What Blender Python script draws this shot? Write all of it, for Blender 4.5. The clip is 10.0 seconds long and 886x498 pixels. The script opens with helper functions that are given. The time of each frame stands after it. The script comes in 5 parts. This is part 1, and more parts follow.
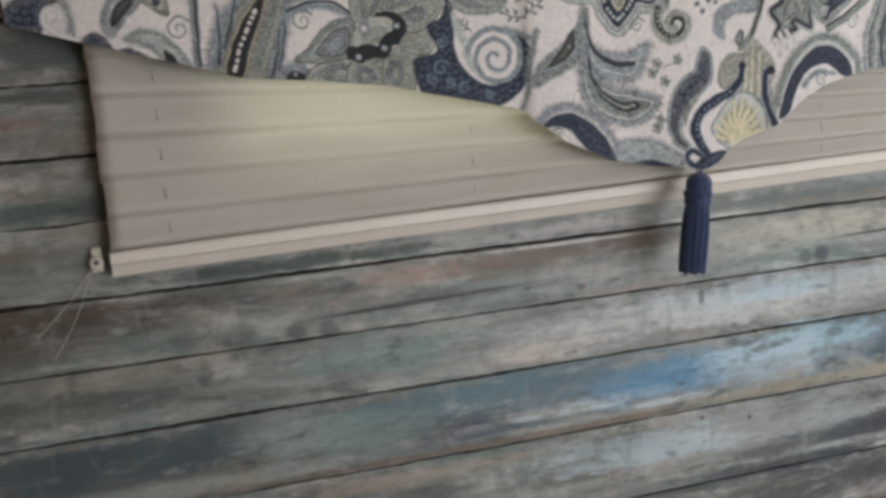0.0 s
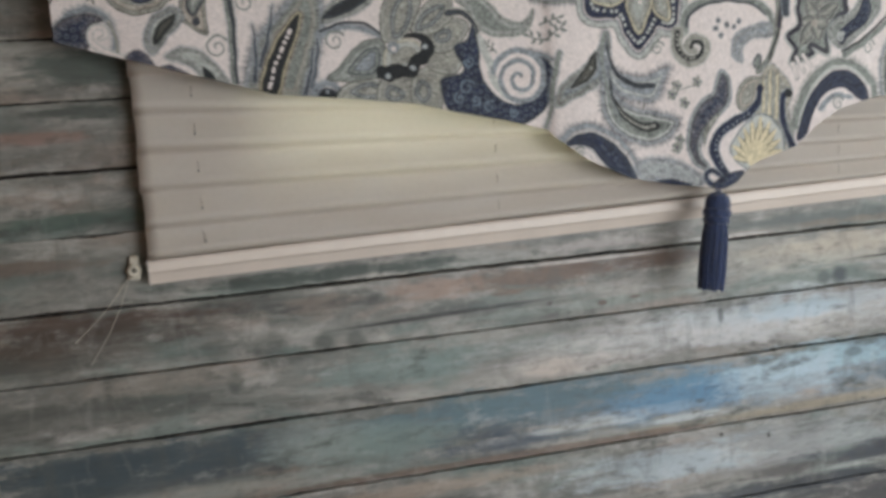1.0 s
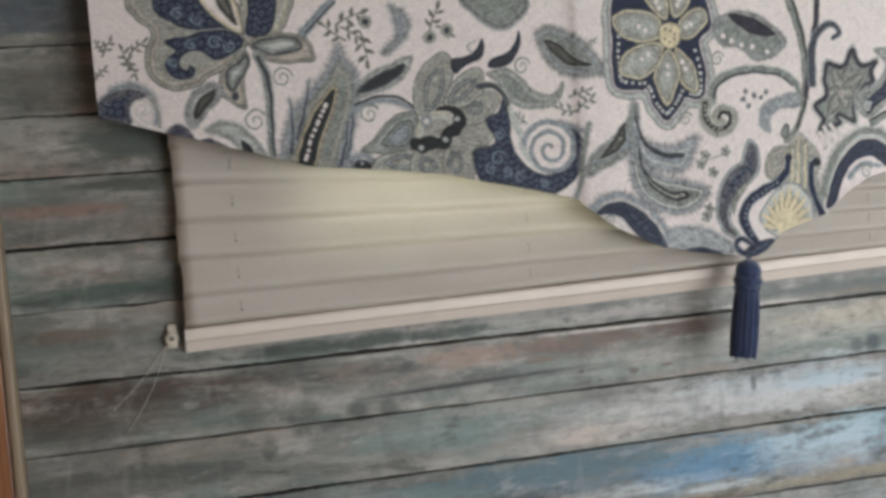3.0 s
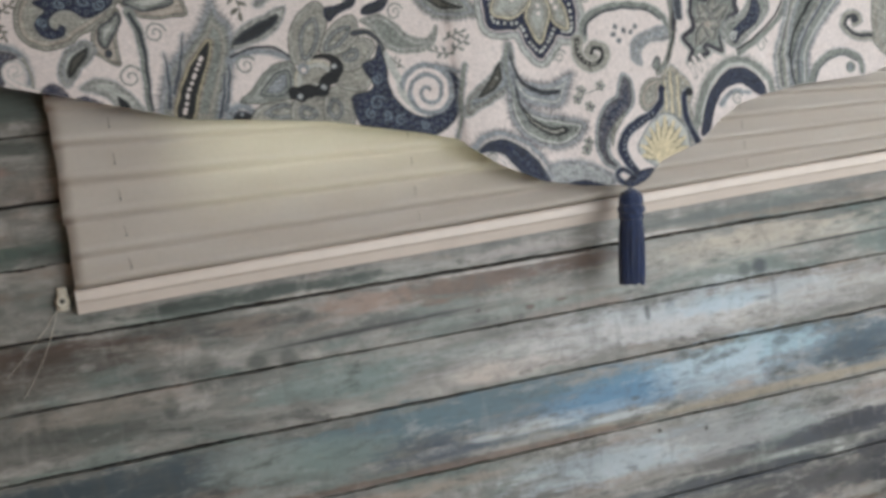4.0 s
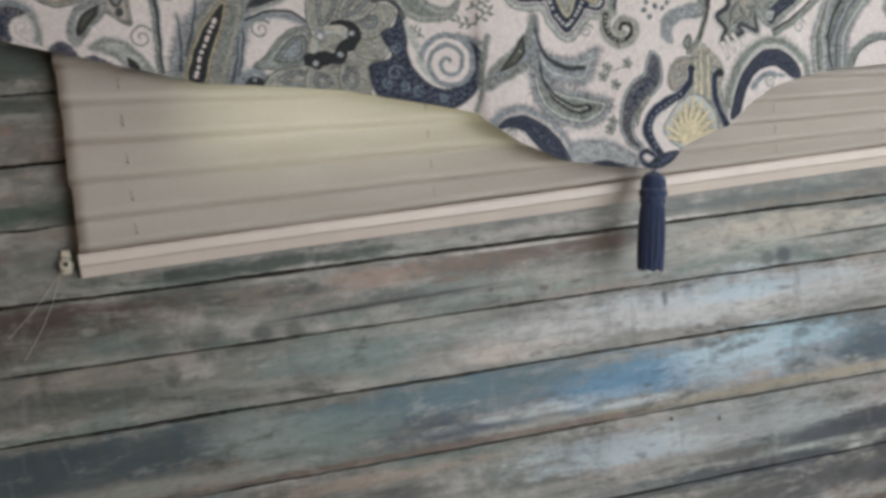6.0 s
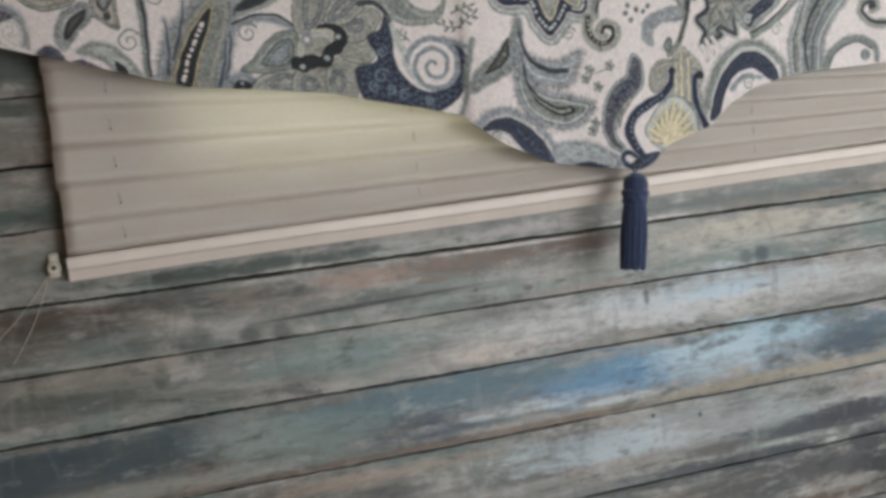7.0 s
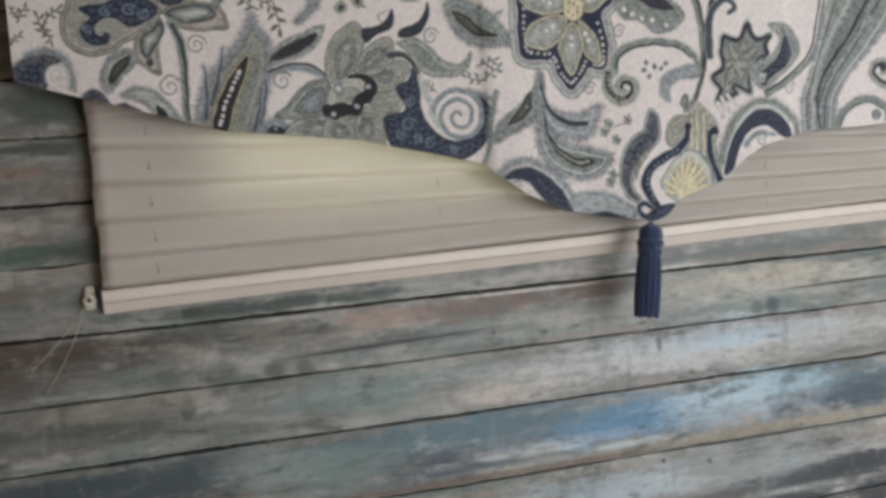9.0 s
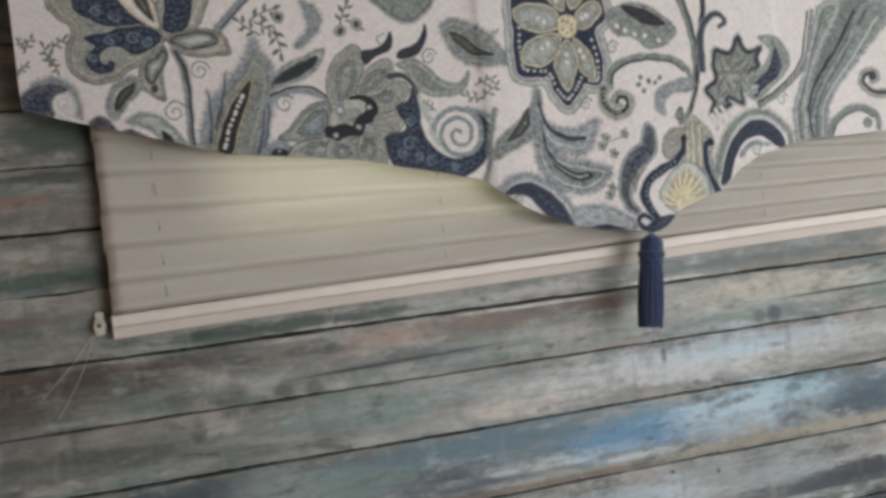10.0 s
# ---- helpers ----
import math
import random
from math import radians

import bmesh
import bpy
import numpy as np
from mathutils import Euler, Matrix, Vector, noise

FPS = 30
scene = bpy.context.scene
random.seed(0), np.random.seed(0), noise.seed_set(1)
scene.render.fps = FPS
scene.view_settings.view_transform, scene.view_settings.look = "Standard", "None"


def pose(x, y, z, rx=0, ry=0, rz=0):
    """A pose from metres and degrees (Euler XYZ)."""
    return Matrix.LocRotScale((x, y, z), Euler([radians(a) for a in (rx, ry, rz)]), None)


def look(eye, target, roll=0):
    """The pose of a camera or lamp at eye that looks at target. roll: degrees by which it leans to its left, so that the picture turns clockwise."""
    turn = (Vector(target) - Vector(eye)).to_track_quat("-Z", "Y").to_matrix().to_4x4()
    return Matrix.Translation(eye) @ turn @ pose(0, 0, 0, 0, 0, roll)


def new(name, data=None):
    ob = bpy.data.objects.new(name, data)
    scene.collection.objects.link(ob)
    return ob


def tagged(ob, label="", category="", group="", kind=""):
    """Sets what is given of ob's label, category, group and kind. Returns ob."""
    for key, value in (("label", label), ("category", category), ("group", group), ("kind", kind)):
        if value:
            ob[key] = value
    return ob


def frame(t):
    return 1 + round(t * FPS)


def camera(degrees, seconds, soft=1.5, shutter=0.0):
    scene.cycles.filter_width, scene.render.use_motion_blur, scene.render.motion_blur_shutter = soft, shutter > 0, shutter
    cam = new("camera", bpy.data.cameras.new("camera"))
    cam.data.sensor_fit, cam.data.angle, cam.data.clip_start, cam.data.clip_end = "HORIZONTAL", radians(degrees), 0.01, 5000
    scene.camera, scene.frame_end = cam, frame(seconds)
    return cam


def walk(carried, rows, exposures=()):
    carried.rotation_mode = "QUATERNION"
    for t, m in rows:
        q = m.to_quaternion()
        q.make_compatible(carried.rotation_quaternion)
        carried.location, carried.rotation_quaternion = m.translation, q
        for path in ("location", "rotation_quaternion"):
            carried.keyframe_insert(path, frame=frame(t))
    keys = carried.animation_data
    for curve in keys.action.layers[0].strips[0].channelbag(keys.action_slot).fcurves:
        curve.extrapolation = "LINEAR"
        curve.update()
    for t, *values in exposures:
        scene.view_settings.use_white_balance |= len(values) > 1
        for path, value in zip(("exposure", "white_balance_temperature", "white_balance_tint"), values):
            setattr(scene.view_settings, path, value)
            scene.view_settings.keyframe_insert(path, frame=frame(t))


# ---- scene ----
cam = camera(46.0, 10.0, soft=3.6)
PATH = [
    (0, (0.031, -1.153, 1.187), (0.584, 0.739, 0.852), -4.4),
    (0.5, (0.029, -1.192, 1.153), (0.572, 0.706, 0.83), -6.2),
    (1, (0.019, -1.192, 1.164), (0.533, 0.723, 0.906), -4.0),
    (1.5, (0.011, -1.193, 1.161), (0.495, 0.734, 0.933), -3.9),
    (2, (0.008, -1.195, 1.173), (0.51, 0.731, 0.984), -3.9),
    (2.2, (0.021, -1.198, 1.184), (0.529, 0.727, 0.991), -3.7),
    (3.3, (0.009, -1.209, 1.151), (0.476, 0.733, 1.053), -4.4),
    (3.5, (0.009, -1.215, 1.132), (0.508, 0.72, 1.043), -5.2),
    (4, (0.051, -1.243, 1.078), (0.641, 0.664, 0.968), -8.2),
    (4.5, (0.05, -1.243, 1.086), (0.634, 0.666, 0.959), -7.9),
    (5, (0.054, -1.225, 1.088), (0.627, 0.685, 0.936), -6.4),
    (5.5, (0.064, -1.215, 1.105), (0.619, 0.697, 0.915), -4.8),
    (5.7, (0.072, -1.214, 1.096), (0.612, 0.703, 0.915), -5.6),
    (6.8, (0.083, -1.220, 1.119), (0.605, 0.697, 0.890), -5.8),
    (7, (0.058, -1.222, 1.107), (0.642, 0.68, 0.907), -6.0),
    (7.5, (0.067, -1.246, 1.136), (0.665, 0.652, 0.941), -4.2),
    (8, (0.078, -1.244, 1.136), (0.663, 0.659, 0.953), -4.7),
    (8.5, (0.065, -1.257, 1.127), (0.661, 0.646, 0.968), -5.5),
    (9, (0.038, -1.261, 1.116), (0.605, 0.652, 0.994), -4.5),
    (9.5, (0.021, -1.258, 1.102), (0.574, 0.662, 1.01), -4.4),
    (10, (0.019, -1.272, 1.088), (0.605, 0.64, 1.043), -6.3),
]
walk(cam, [(t, look(eye, target, roll)) for t, eye, target, roll in PATH], exposures=[(0.0, -0.12), (0.7, -0.03), (2.0, 0.06), (4.0, 0.06), (5.5, -0.03), (8.0, 0.0), (10.0, -0.05)])

# ---- daylight ----
world = bpy.data.worlds.new("sky")
scene.world = world
world.use_nodes = True
wn = world.node_tree
sky = wn.nodes.new("ShaderNodeTexSky")
sky.sky_type, sky.sun_disc = "NISHITA", False
sky.sun_elevation, sky.sun_rotation = radians(48), radians(150)
wn.links.new(sky.outputs[0], wn.nodes["Background"].inputs[0])
wn.nodes["Background"].inputs[1].default_value = 0.12

sun = new("sun", bpy.data.lights.new("sun", "SUN"))
sun.data.energy, sun.data.angle, sun.data.color = 2.0, radians(0.5), (1.0, 0.95, 0.86)
sun.matrix_world = look((1.2, -2.5, 4.0), (0, 0, 0))


def window_lamp(name, eye, target, wide, high, watts, tint):
    lamp = new(name, bpy.data.lights.new(name, "AREA"))
    lamp.data.shape, lamp.data.size, lamp.data.size_y = "RECTANGLE", wide, high
    lamp.data.energy, lamp.data.color = watts, tint
    lamp.matrix_world = look(eye, target)
    return lamp


# daylight of the window in the east wall, and of the wide window behind the viewer
window_lamp("east_window_light", (2.36, -1.2, 1.35), (0.3, -0.6, 1.05), 1.3, 0.8, 5.0, (0.70, 0.86, 1.0))
window_lamp("south_window_light", (1.52, -2.14, 0.95), (1.15, 0.0, 1.0), 1.68, 1.06, 35.5, (0.875, 0.935, 1.0))


# ---- materials ----
def srgb(h):
    c = [int(h[i:i + 2], 16) / 255 for i in (0, 2, 4)]
    return tuple(v / 12.92 if v <= 0.04045 else ((v + 0.055) / 1.055) ** 2.4 for v in c)


class Nodes:
    """Short hand for building one node material."""

    def __init__(self, name, rough=0.6):
        self.mat = bpy.data.materials.new(name)
        self.mat.use_nodes = True
        self.t = self.mat.node_tree
        self.bsdf = self.t.nodes["Principled BSDF"]
        self.bsdf.inputs["Roughness"].default_value = rough

    def add(self, kind, **kw):
        n = self.t.nodes.new(kind)
        for k, v in kw.items():
            setattr(n, k, v)
        return n

    def put(self, value, socket):
        if isinstance(value, bpy.types.NodeSocket):
            self.t.links.new(value, socket)
        elif isinstance(value, (tuple, list)) and len(value) == 3 and socket.type == "RGBA":
            socket.default_value = (*value, 1)
        else:
            socket.default_value = value

    def math(self, op, a, b=0.0, clamp=False):
        n = self.add("ShaderNodeMath", operation=op, use_clamp=clamp)
        self.put(a, n.inputs[0])
        self.put(b, n.inputs[1])
        return n.outputs[0]

    def mix(self, f, a, b, kind="MIX"):
        n = self.add("ShaderNodeMix", data_type="RGBA", blend_type=kind)
        self.put(f, n.inputs[0])
        self.put(a, n.inputs[6])
        self.put(b, n.inputs[7])
        return n.outputs[2]

    def place(self, scale=(1, 1, 1), shift=(0, 0, 0), source="Object"):
        if source == "World":
            out = self.add("ShaderNodeNewGeometry").outputs["Position"]
        else:
            out = self.add("ShaderNodeTexCoord").outputs[source]
        m = self.add("ShaderNodeMapping")
        self.put(out, m.inputs[0])
        m.inputs["Scale"].default_value, m.inputs["Location"].default_value = scale, shift
        return m.outputs[0]

    def noise(self, where, scale, detail=4.0, rough=0.6, distort=0.0):
        n = self.add("ShaderNodeTexNoise")
        self.put(where, n.inputs["Vector"])
        n.inputs["Scale"].default_value, n.inputs["Detail"].default_value = scale, detail
        n.inputs["Roughness"].default_value, n.inputs["Distortion"].default_value = rough, distort
        return n.outputs[0]

    def ramp(self, f, lo, hi):
        n = self.add("ShaderNodeMapRange", interpolation_type="SMOOTHSTEP")
        self.put(f, n.inputs[0])
        n.inputs[1].default_value, n.inputs[2].default_value = lo, hi
        return n.outputs[0]

    def bump(self, height, strength, distance):
        n = self.add("ShaderNodeBump")
        n.inputs["Strength"].default_value, n.inputs["Distance"].default_value = strength, distance
        self.put(height, n.inputs["Height"])
        self.t.links.new(n.outputs[0], self.bsdf.inputs["Normal"])

    def colour(self, value):
        self.put(value, self.bsdf.inputs["Base Color"])
        return self.mat


def plain(name, hexa, rough=0.6, grain=0.12, scale=40.0, metal=0.0, bump=0.0):
    """A painted, moulded or metal surface with slight mottling at two scales."""
    n = Nodes(name, rough)
    n.bsdf.inputs["Metallic"].default_value = metal
    c = srgb(hexa)
    where = n.place()
    f = n.math("ADD", n.math("MULTIPLY", n.noise(where, scale), 0.6), n.math("MULTIPLY", n.noise(where, scale / 9), 0.4))
    f = n.ramp(f, 0.3, 0.7)
    out = n.mix(f, tuple(v * (1 - grain) for v in c), tuple(min(1, v * (1 + grain)) for v in c))
    if bump:
        n.bump(n.noise(where, scale * 4), bump, 0.001)
    return n.colour(out)


def plank_paint():
    """Weathered boards: pale paint rubbed through to grey, teal and brown wood, with worn patches of their own and some
    painted-in shade.
    """
    n = Nodes("weathered_plank_paint", 0.5)
    shift = n.math("MULTIPLY", n.add("ShaderNodeObjectInfo").outputs["Random"], 9.0)
    pos = n.add("ShaderNodeNewGeometry").outputs["Position"]
    sep = n.add("ShaderNodeSeparateXYZ")
    n.put(pos, sep.inputs[0])
    x, z = sep.outputs[0], sep.outputs[2]
    comb = n.add("ShaderNodeCombineXYZ")
    n.put(n.math("ADD", x, shift), comb.inputs[0])
    n.put(shift, comb.inputs[1])
    n.put(z, comb.inputs[2])

    def field(sx, sz, scale, detail=5.0, rough=0.62, distort=0.3):
        m = n.add("ShaderNodeMapping")
        n.put(comb.outputs[0], m.inputs[0])
        m.inputs["Scale"].default_value = (sx, 1, sz)
        return n.noise(m.outputs[0], scale, detail, rough, distort)

    grain = field(6.0, 40.0, 1.0, 8.0, 0.70, 0.1)
    broad = field(2.4, 15.0, 1.0, 3.0, 0.5, 0.2)
    cloud = field(11.0, 24.0, 1.0, 7.0, 0.70, 0.2)
    grime = field(10.0, 34.0, 1.0, 7.0, 0.70, 0.2)
    tint = field(4.0, 13.0, 1.0, 5.0, 0.62, 0.2)
    smear = field(30.0, 11.0, 1.0, 6.0, 0.68, 0.6)
    fine = field(70.0, 160.0, 1.0, 5.0, 0.7, 0.0)
    col = n.mix(n.ramp(grain, 0.32, 0.68), srgb("585852"), srgb("938f87"))
    col = n.mix(n.math("MULTIPLY", n.ramp(broad, 0.40, 0.70), 0.40), col, srgb("a39c95"))
    col = n.mix(n.math("MULTIPLY", n.ramp(broad, 0.52, 0.30), 0.50), col, srgb("50534f"))
    col = n.mix(n.math("MULTIPLY", n.ramp(cloud, 0.50, 0.66), 0.55), col, srgb("b0a8a1"))
    col = n.mix(n.math("MULTIPLY", n.ramp(tint, 0.52, 0.64), 0.60), col, srgb("65756f"))
    col = n.mix(n.math("MULTIPLY", n.ramp(tint, 0.47, 0.36), 0.45), col, srgb("8b7567"))
    # worn and stained patches, some painted shade: middle, half length, half height, colour, strength
    wob = n.math("MULTIPLY", n.math("SUBTRACT", field(7.0, 60.0, 1.0, 8.0, 0.74, 0.3), 0.5), 3.0)
    wob = n.math("ADD", wob, n.math("MULTIPLY", n.math("SUBTRACT", field(34.0, 90.0, 1.0, 5.0, 0.7, 0.3), 0.5), 1.9))

    def patch(col, cx, cz, lx, lz, hexa, k=0.8, slope=0.0, cut=0):
        rough = wob if lx > 0.03 and lz > 0.003 else n.math("MULTIPLY", wob, 0.15 if lz < 0.003 else 0.65)
        off = n.math("SUBTRACT", x, cx)
        dx = n.math("DIVIDE", off, lx)
        dz = n.math("DIVIDE", n.math("SUBTRACT", n.math("SUBTRACT", z, cz), n.math("MULTIPLY", off, slope)), lz)
        if cut:
            # a coat of paint that stops short at an upright edge
            end = n.math("ADD", n.math("DIVIDE", n.math("SUBTRACT", off, lx), 0.018), 0.95)
            back = n.math("DIVIDE", n.math("MINIMUM", off, 0.0), lx * 1.25)
            d = n.math("MAXIMUM", end, n.math("SQRT", n.math("ADD", n.math("MULTIPLY", back, back), n.math("MULTIPLY", dz, dz))))
            rough = n.math("MULTIPLY", wob, 0.8)
        else:
            d = n.math("SQRT", n.math("ADD", n.math("MULTIPLY", dx, dx), n.math("MULTIPLY", dz, dz)))
        f = n.ramp(n.math("ADD", d, rough), 1.40, 0.50)
        return n.mix(n.math("MULTIPLY", f, k), col, srgb(hexa))
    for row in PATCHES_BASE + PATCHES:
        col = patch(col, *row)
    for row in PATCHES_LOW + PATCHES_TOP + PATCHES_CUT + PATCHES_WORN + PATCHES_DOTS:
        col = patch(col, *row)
    col = n.mix(n.math("MULTIPLY", n.ramp(grime, 0.54, 0.68), 0.72), col, srgb("3a3a35"))
    col = n.mix(n.math("MULTIPLY", n.ramp(grime, 0.44, 0.31), 0.28), col, srgb("c6c1bb"))
    col = n.mix(n.math("MULTIPLY", n.ramp(smear, 0.51, 0.68), 0.34), col, srgb("55554f"))
    col = n.mix(n.math("MULTIPLY", n.ramp(smear, 0.46, 0.30), 0.12), col, srgb("bdb8b2"))
    col = n.mix(n.math("MULTIPLY", n.ramp(fine, 0.50, 0.70), 0.34), col, srgb("43423d"))
    tone = n.add("ShaderNodeCombineColor")
    level = n.math("ADD", 0.42, n.math("MULTIPLY", n.math("ADD", n.math("MULTIPLY", grain, 0.6), n.math("MULTIPLY", cloud, 0.4)), 1.22))
    for k in range(3):
        n.put(level, tone.inputs[k])
    col = n.mix(0.85, col, tone.outputs[0], "MULTIPLY")
    n.put(n.math("ADD", 0.36, n.math("MULTIPLY", cloud, 0.25)), n.bsdf.inputs["Roughness"])
    n.bump(n.math("ADD", n.math("MULTIPLY", grain, 0.6), n.math("MULTIPLY", fine, 0.4)), 0.35, 0.002)
    return n.colour(col)


PATCHES = [
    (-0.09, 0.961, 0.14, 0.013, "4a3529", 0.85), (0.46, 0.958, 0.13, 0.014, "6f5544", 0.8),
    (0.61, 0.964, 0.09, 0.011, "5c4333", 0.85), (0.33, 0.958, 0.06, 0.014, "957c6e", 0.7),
    # these two strips paint the shadow line under the bottom rail
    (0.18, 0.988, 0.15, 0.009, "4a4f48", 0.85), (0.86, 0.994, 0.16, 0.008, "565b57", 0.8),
    (0.19, 0.907, 0.013, 0.011, "363b35", 0.62), (0.225, 0.907, 0.012, 0.012, "2f342f", 0.62),
    (0.082, 0.877, 0.010, 0.016, "383d37", 0.62), (0.740, 0.879, 0.008, 0.012, "40484c", 0.9),
    (0.885, 0.914, 0.011, 0.011, "393e42", 0.9), (0.65, 0.787, 0.11, 0.022, "4f7f9a", 0.68),
    (0.50, 0.842, 0.08, 0.014, "c4b3aa", 0.5), (0.70, 0.860, 0.15, 0.020, "c3c0bf", 0.6),
    (0.90, 0.958, 0.12, 0.012, "b3a594", 0.6), (-0.08, 1.075, 0.12, 0.008, "48584f", 0.8),
]
PATCHES_LOW = [
    (0.42, 0.800, 0.17, 0.020, "4e666f", 0.85), (1.04, 0.780, 0.08, 0.022, "43545f", 0.8),
    (0.57, 0.767, 0.11, 0.0065, "c0c4c6", 0.55), (0.39, 0.755, 0.08, 0.014, "434b55", 0.9),
    (-0.04, 0.797, 0.17, 0.020, "434f55", 0.85), (0.82, 0.877, 0.17, 0.022, "b0b8bd", 0.5),
    (0.84, 0.797, 0.11, 0.022, "a3bcc6", 0.70), (0.88, 0.742, 0.24, 0.006, "9c8d76", 0.7),
    (0.42, 0.7365, 0.30, 0.0045, "6b5242", 0.7), (0.94, 0.664, 0.12, 0.014, "3a3d45", 0.9),
    (1.04, 0.670, 0.10, 0.014, "3b3d44", 0.9), (0.335, 0.9245, 0.135, 0.0027, "1f1c19", 1.0, 0.027),
    (1.02, 0.9345, 0.12, 0.0020, "26211d", 1.0, 0.013), (0.86, 0.634, 0.16, 0.010, "33373e", 0.9),
    (1.11, 0.580, 0.08, 0.035, "2b231d", 0.95), (0.93, 0.553, 0.14, 0.010, "54402f", 0.85),
]
PATCHES_CUT = [
    (-0.03, 0.790, 0.115, 0.026, "3d464a", 0.60, 0.0, 1), (0.645, 0.778, 0.083, 0.019, "557d9c", 0.60, 0.0, 1),
    (0.80, 0.784, 0.068, 0.026, "b4c1c9", 0.55, 0.0, 1), (1.02, 0.771, 0.05, 0.017, "3c4a55", 0.80),
    (0.385, 0.768, 0.06, 0.015, "38434f", 0.75), (0.49, 0.760, 0.07, 0.004, "cfcfcc", 0.45, -0.02),
    (0.66, 0.751, 0.055, 0.005, "d2d5d5", 0.50), (0.82, 0.875, 0.06, 0.016, "93abb8", 0.45),
    (1.00, 0.675, 0.06, 0.012, "34343a", 0.80), (0.985, 0.635, 0.03, 0.010, "b0afa8", 0.70),
    (0.468, 0.840, 0.03, 0.014, "cbb8a8", 0.30), (0.165, 0.790, 0.05, 0.028, "8e938d", 0.55),
    # a dark knot, then more of the rail's shadow as dark green colour
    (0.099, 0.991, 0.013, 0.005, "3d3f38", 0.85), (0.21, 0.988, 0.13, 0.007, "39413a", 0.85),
    (-0.08, 0.946, 0.14, 0.016, "443930", 0.70),
]
PATCHES_WORN = [
    (0.52, 0.9715, 0.10, 0.0024, "cbc1ba", 0.80), (0.72, 0.981, 0.07, 0.0030, "c4bbb4", 0.70),
    (0.92, 0.600, 0.20, 0.026, "35373c", 0.80), (0.80, 0.632, 0.10, 0.012, "44464a", 0.70),
    (1.05, 0.625, 0.06, 0.018, "313136", 0.80), (0.62, 0.632, 0.10, 0.012, "5b5f60", 0.60),
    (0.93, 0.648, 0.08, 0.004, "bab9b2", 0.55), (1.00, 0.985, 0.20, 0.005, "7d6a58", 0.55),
]
PATCHES_BASE = [
    (0.72, 0.785, 0.50, 0.032, "5c7180", 0.65), (0.78, 0.866, 0.36, 0.028, "b3aeab", 0.60),
    (0.78, 0.692, 0.30, 0.028, "a3a3a3", 0.55), (0.88, 0.948, 0.22, 0.020, "aca395", 0.55),
    # rows at x <= 0 deepen the board greys to stand for dimmer light
    (-0.05, 0.782, 0.26, 0.036, "3f484b", 0.75), (0.00, 0.690, 0.32, 0.034, "454440", 0.70),
    (-0.10, 0.866, 0.16, 0.032, "53524c", 0.65), (-0.11, 0.930, 0.14, 0.022, "544e46", 0.55),
    (-0.11, 1.020, 0.12, 0.030, "5f5f58", 0.45), (-0.10, 1.165, 0.12, 0.030, "65605a", 0.50),
    (-0.10, 1.310, 0.12, 0.028, "5a5d57", 0.50), (0.30, 0.780, 0.16, 0.030, "6f7b76", 0.45),
]
PATCHES_DOTS = [
    (0.133, 0.8240, 0.004, 0.0030, "1d1b18", 0.95), (0.166, 0.8245, 0.005, 0.0022, "1d1b18", 0.95),
    (0.783, 0.8235, 0.004, 0.0028, "1d1b18", 0.95), (0.815, 0.8240, 0.004, 0.0022, "1d1b18", 0.95),
    (0.700, 0.7200, 0.003, 0.0030, "2b2622", 0.90), (0.770, 0.7080, 0.003, 0.0030, "2b2622", 0.90),
    (0.470, 0.9220, 0.004, 0.0030, "3a2d26", 0.90), (0.540, 0.9150, 0.006, 0.0030, "5d4034", 0.85),
    (0.585, 0.9180, 0.008, 0.0022, "5d4034", 0.80), (0.860, 0.9130, 0.010, 0.0080, "4b5250", 0.80),
    (0.705, 0.8800, 0.004, 0.0110, "4b4f50", 0.75), (0.905, 0.8050, 0.012, 0.0060, "5d6a6e", 0.80),
]
PATCHES_TOP = [
    (0.27, 0.866, 0.09, 0.022, "748580", 0.7), (0.24, 0.780, 0.10, 0.020, "77867f", 0.65),
    (0.00, 0.885, 0.10, 0.012, "8f857a", 0.6), (0.53, 0.915, 0.16, 0.006, "8d958c", 0.6),
    (-0.05, 1.237, 0.07, 0.018, "4d564f", 0.85), (-0.04, 1.190, 0.05, 0.010, "474b45", 0.85),
    (-0.11, 1.168, 0.06, 0.007, "85675c", 0.7), (-0.12, 1.385, 0.14, 0.030, "4b535c", 0.8),
    (-0.13, 1.030, 0.07, 0.008, "6e5d52", 0.7), (0.62, 0.690, 0.12, 0.020, "a9b3b8", 0.7),
    (0.80, 0.656, 0.07, 0.008, "5a5552", 0.85), (0.99, 0.640, 0.03, 0.010, "a5a49c", 0.85),
    (0.30, 0.712, 0.14, 0.010, "a4907f", 0.6), (0.82, 0.600, 0.12, 0.014, "8d8270", 0.7),
    (0.55, 0.990, 0.09, 0.008, "b3a8a2", 0.7), (0.05, 0.752, 0.16, 0.010, "8f8f86", 0.6),
]


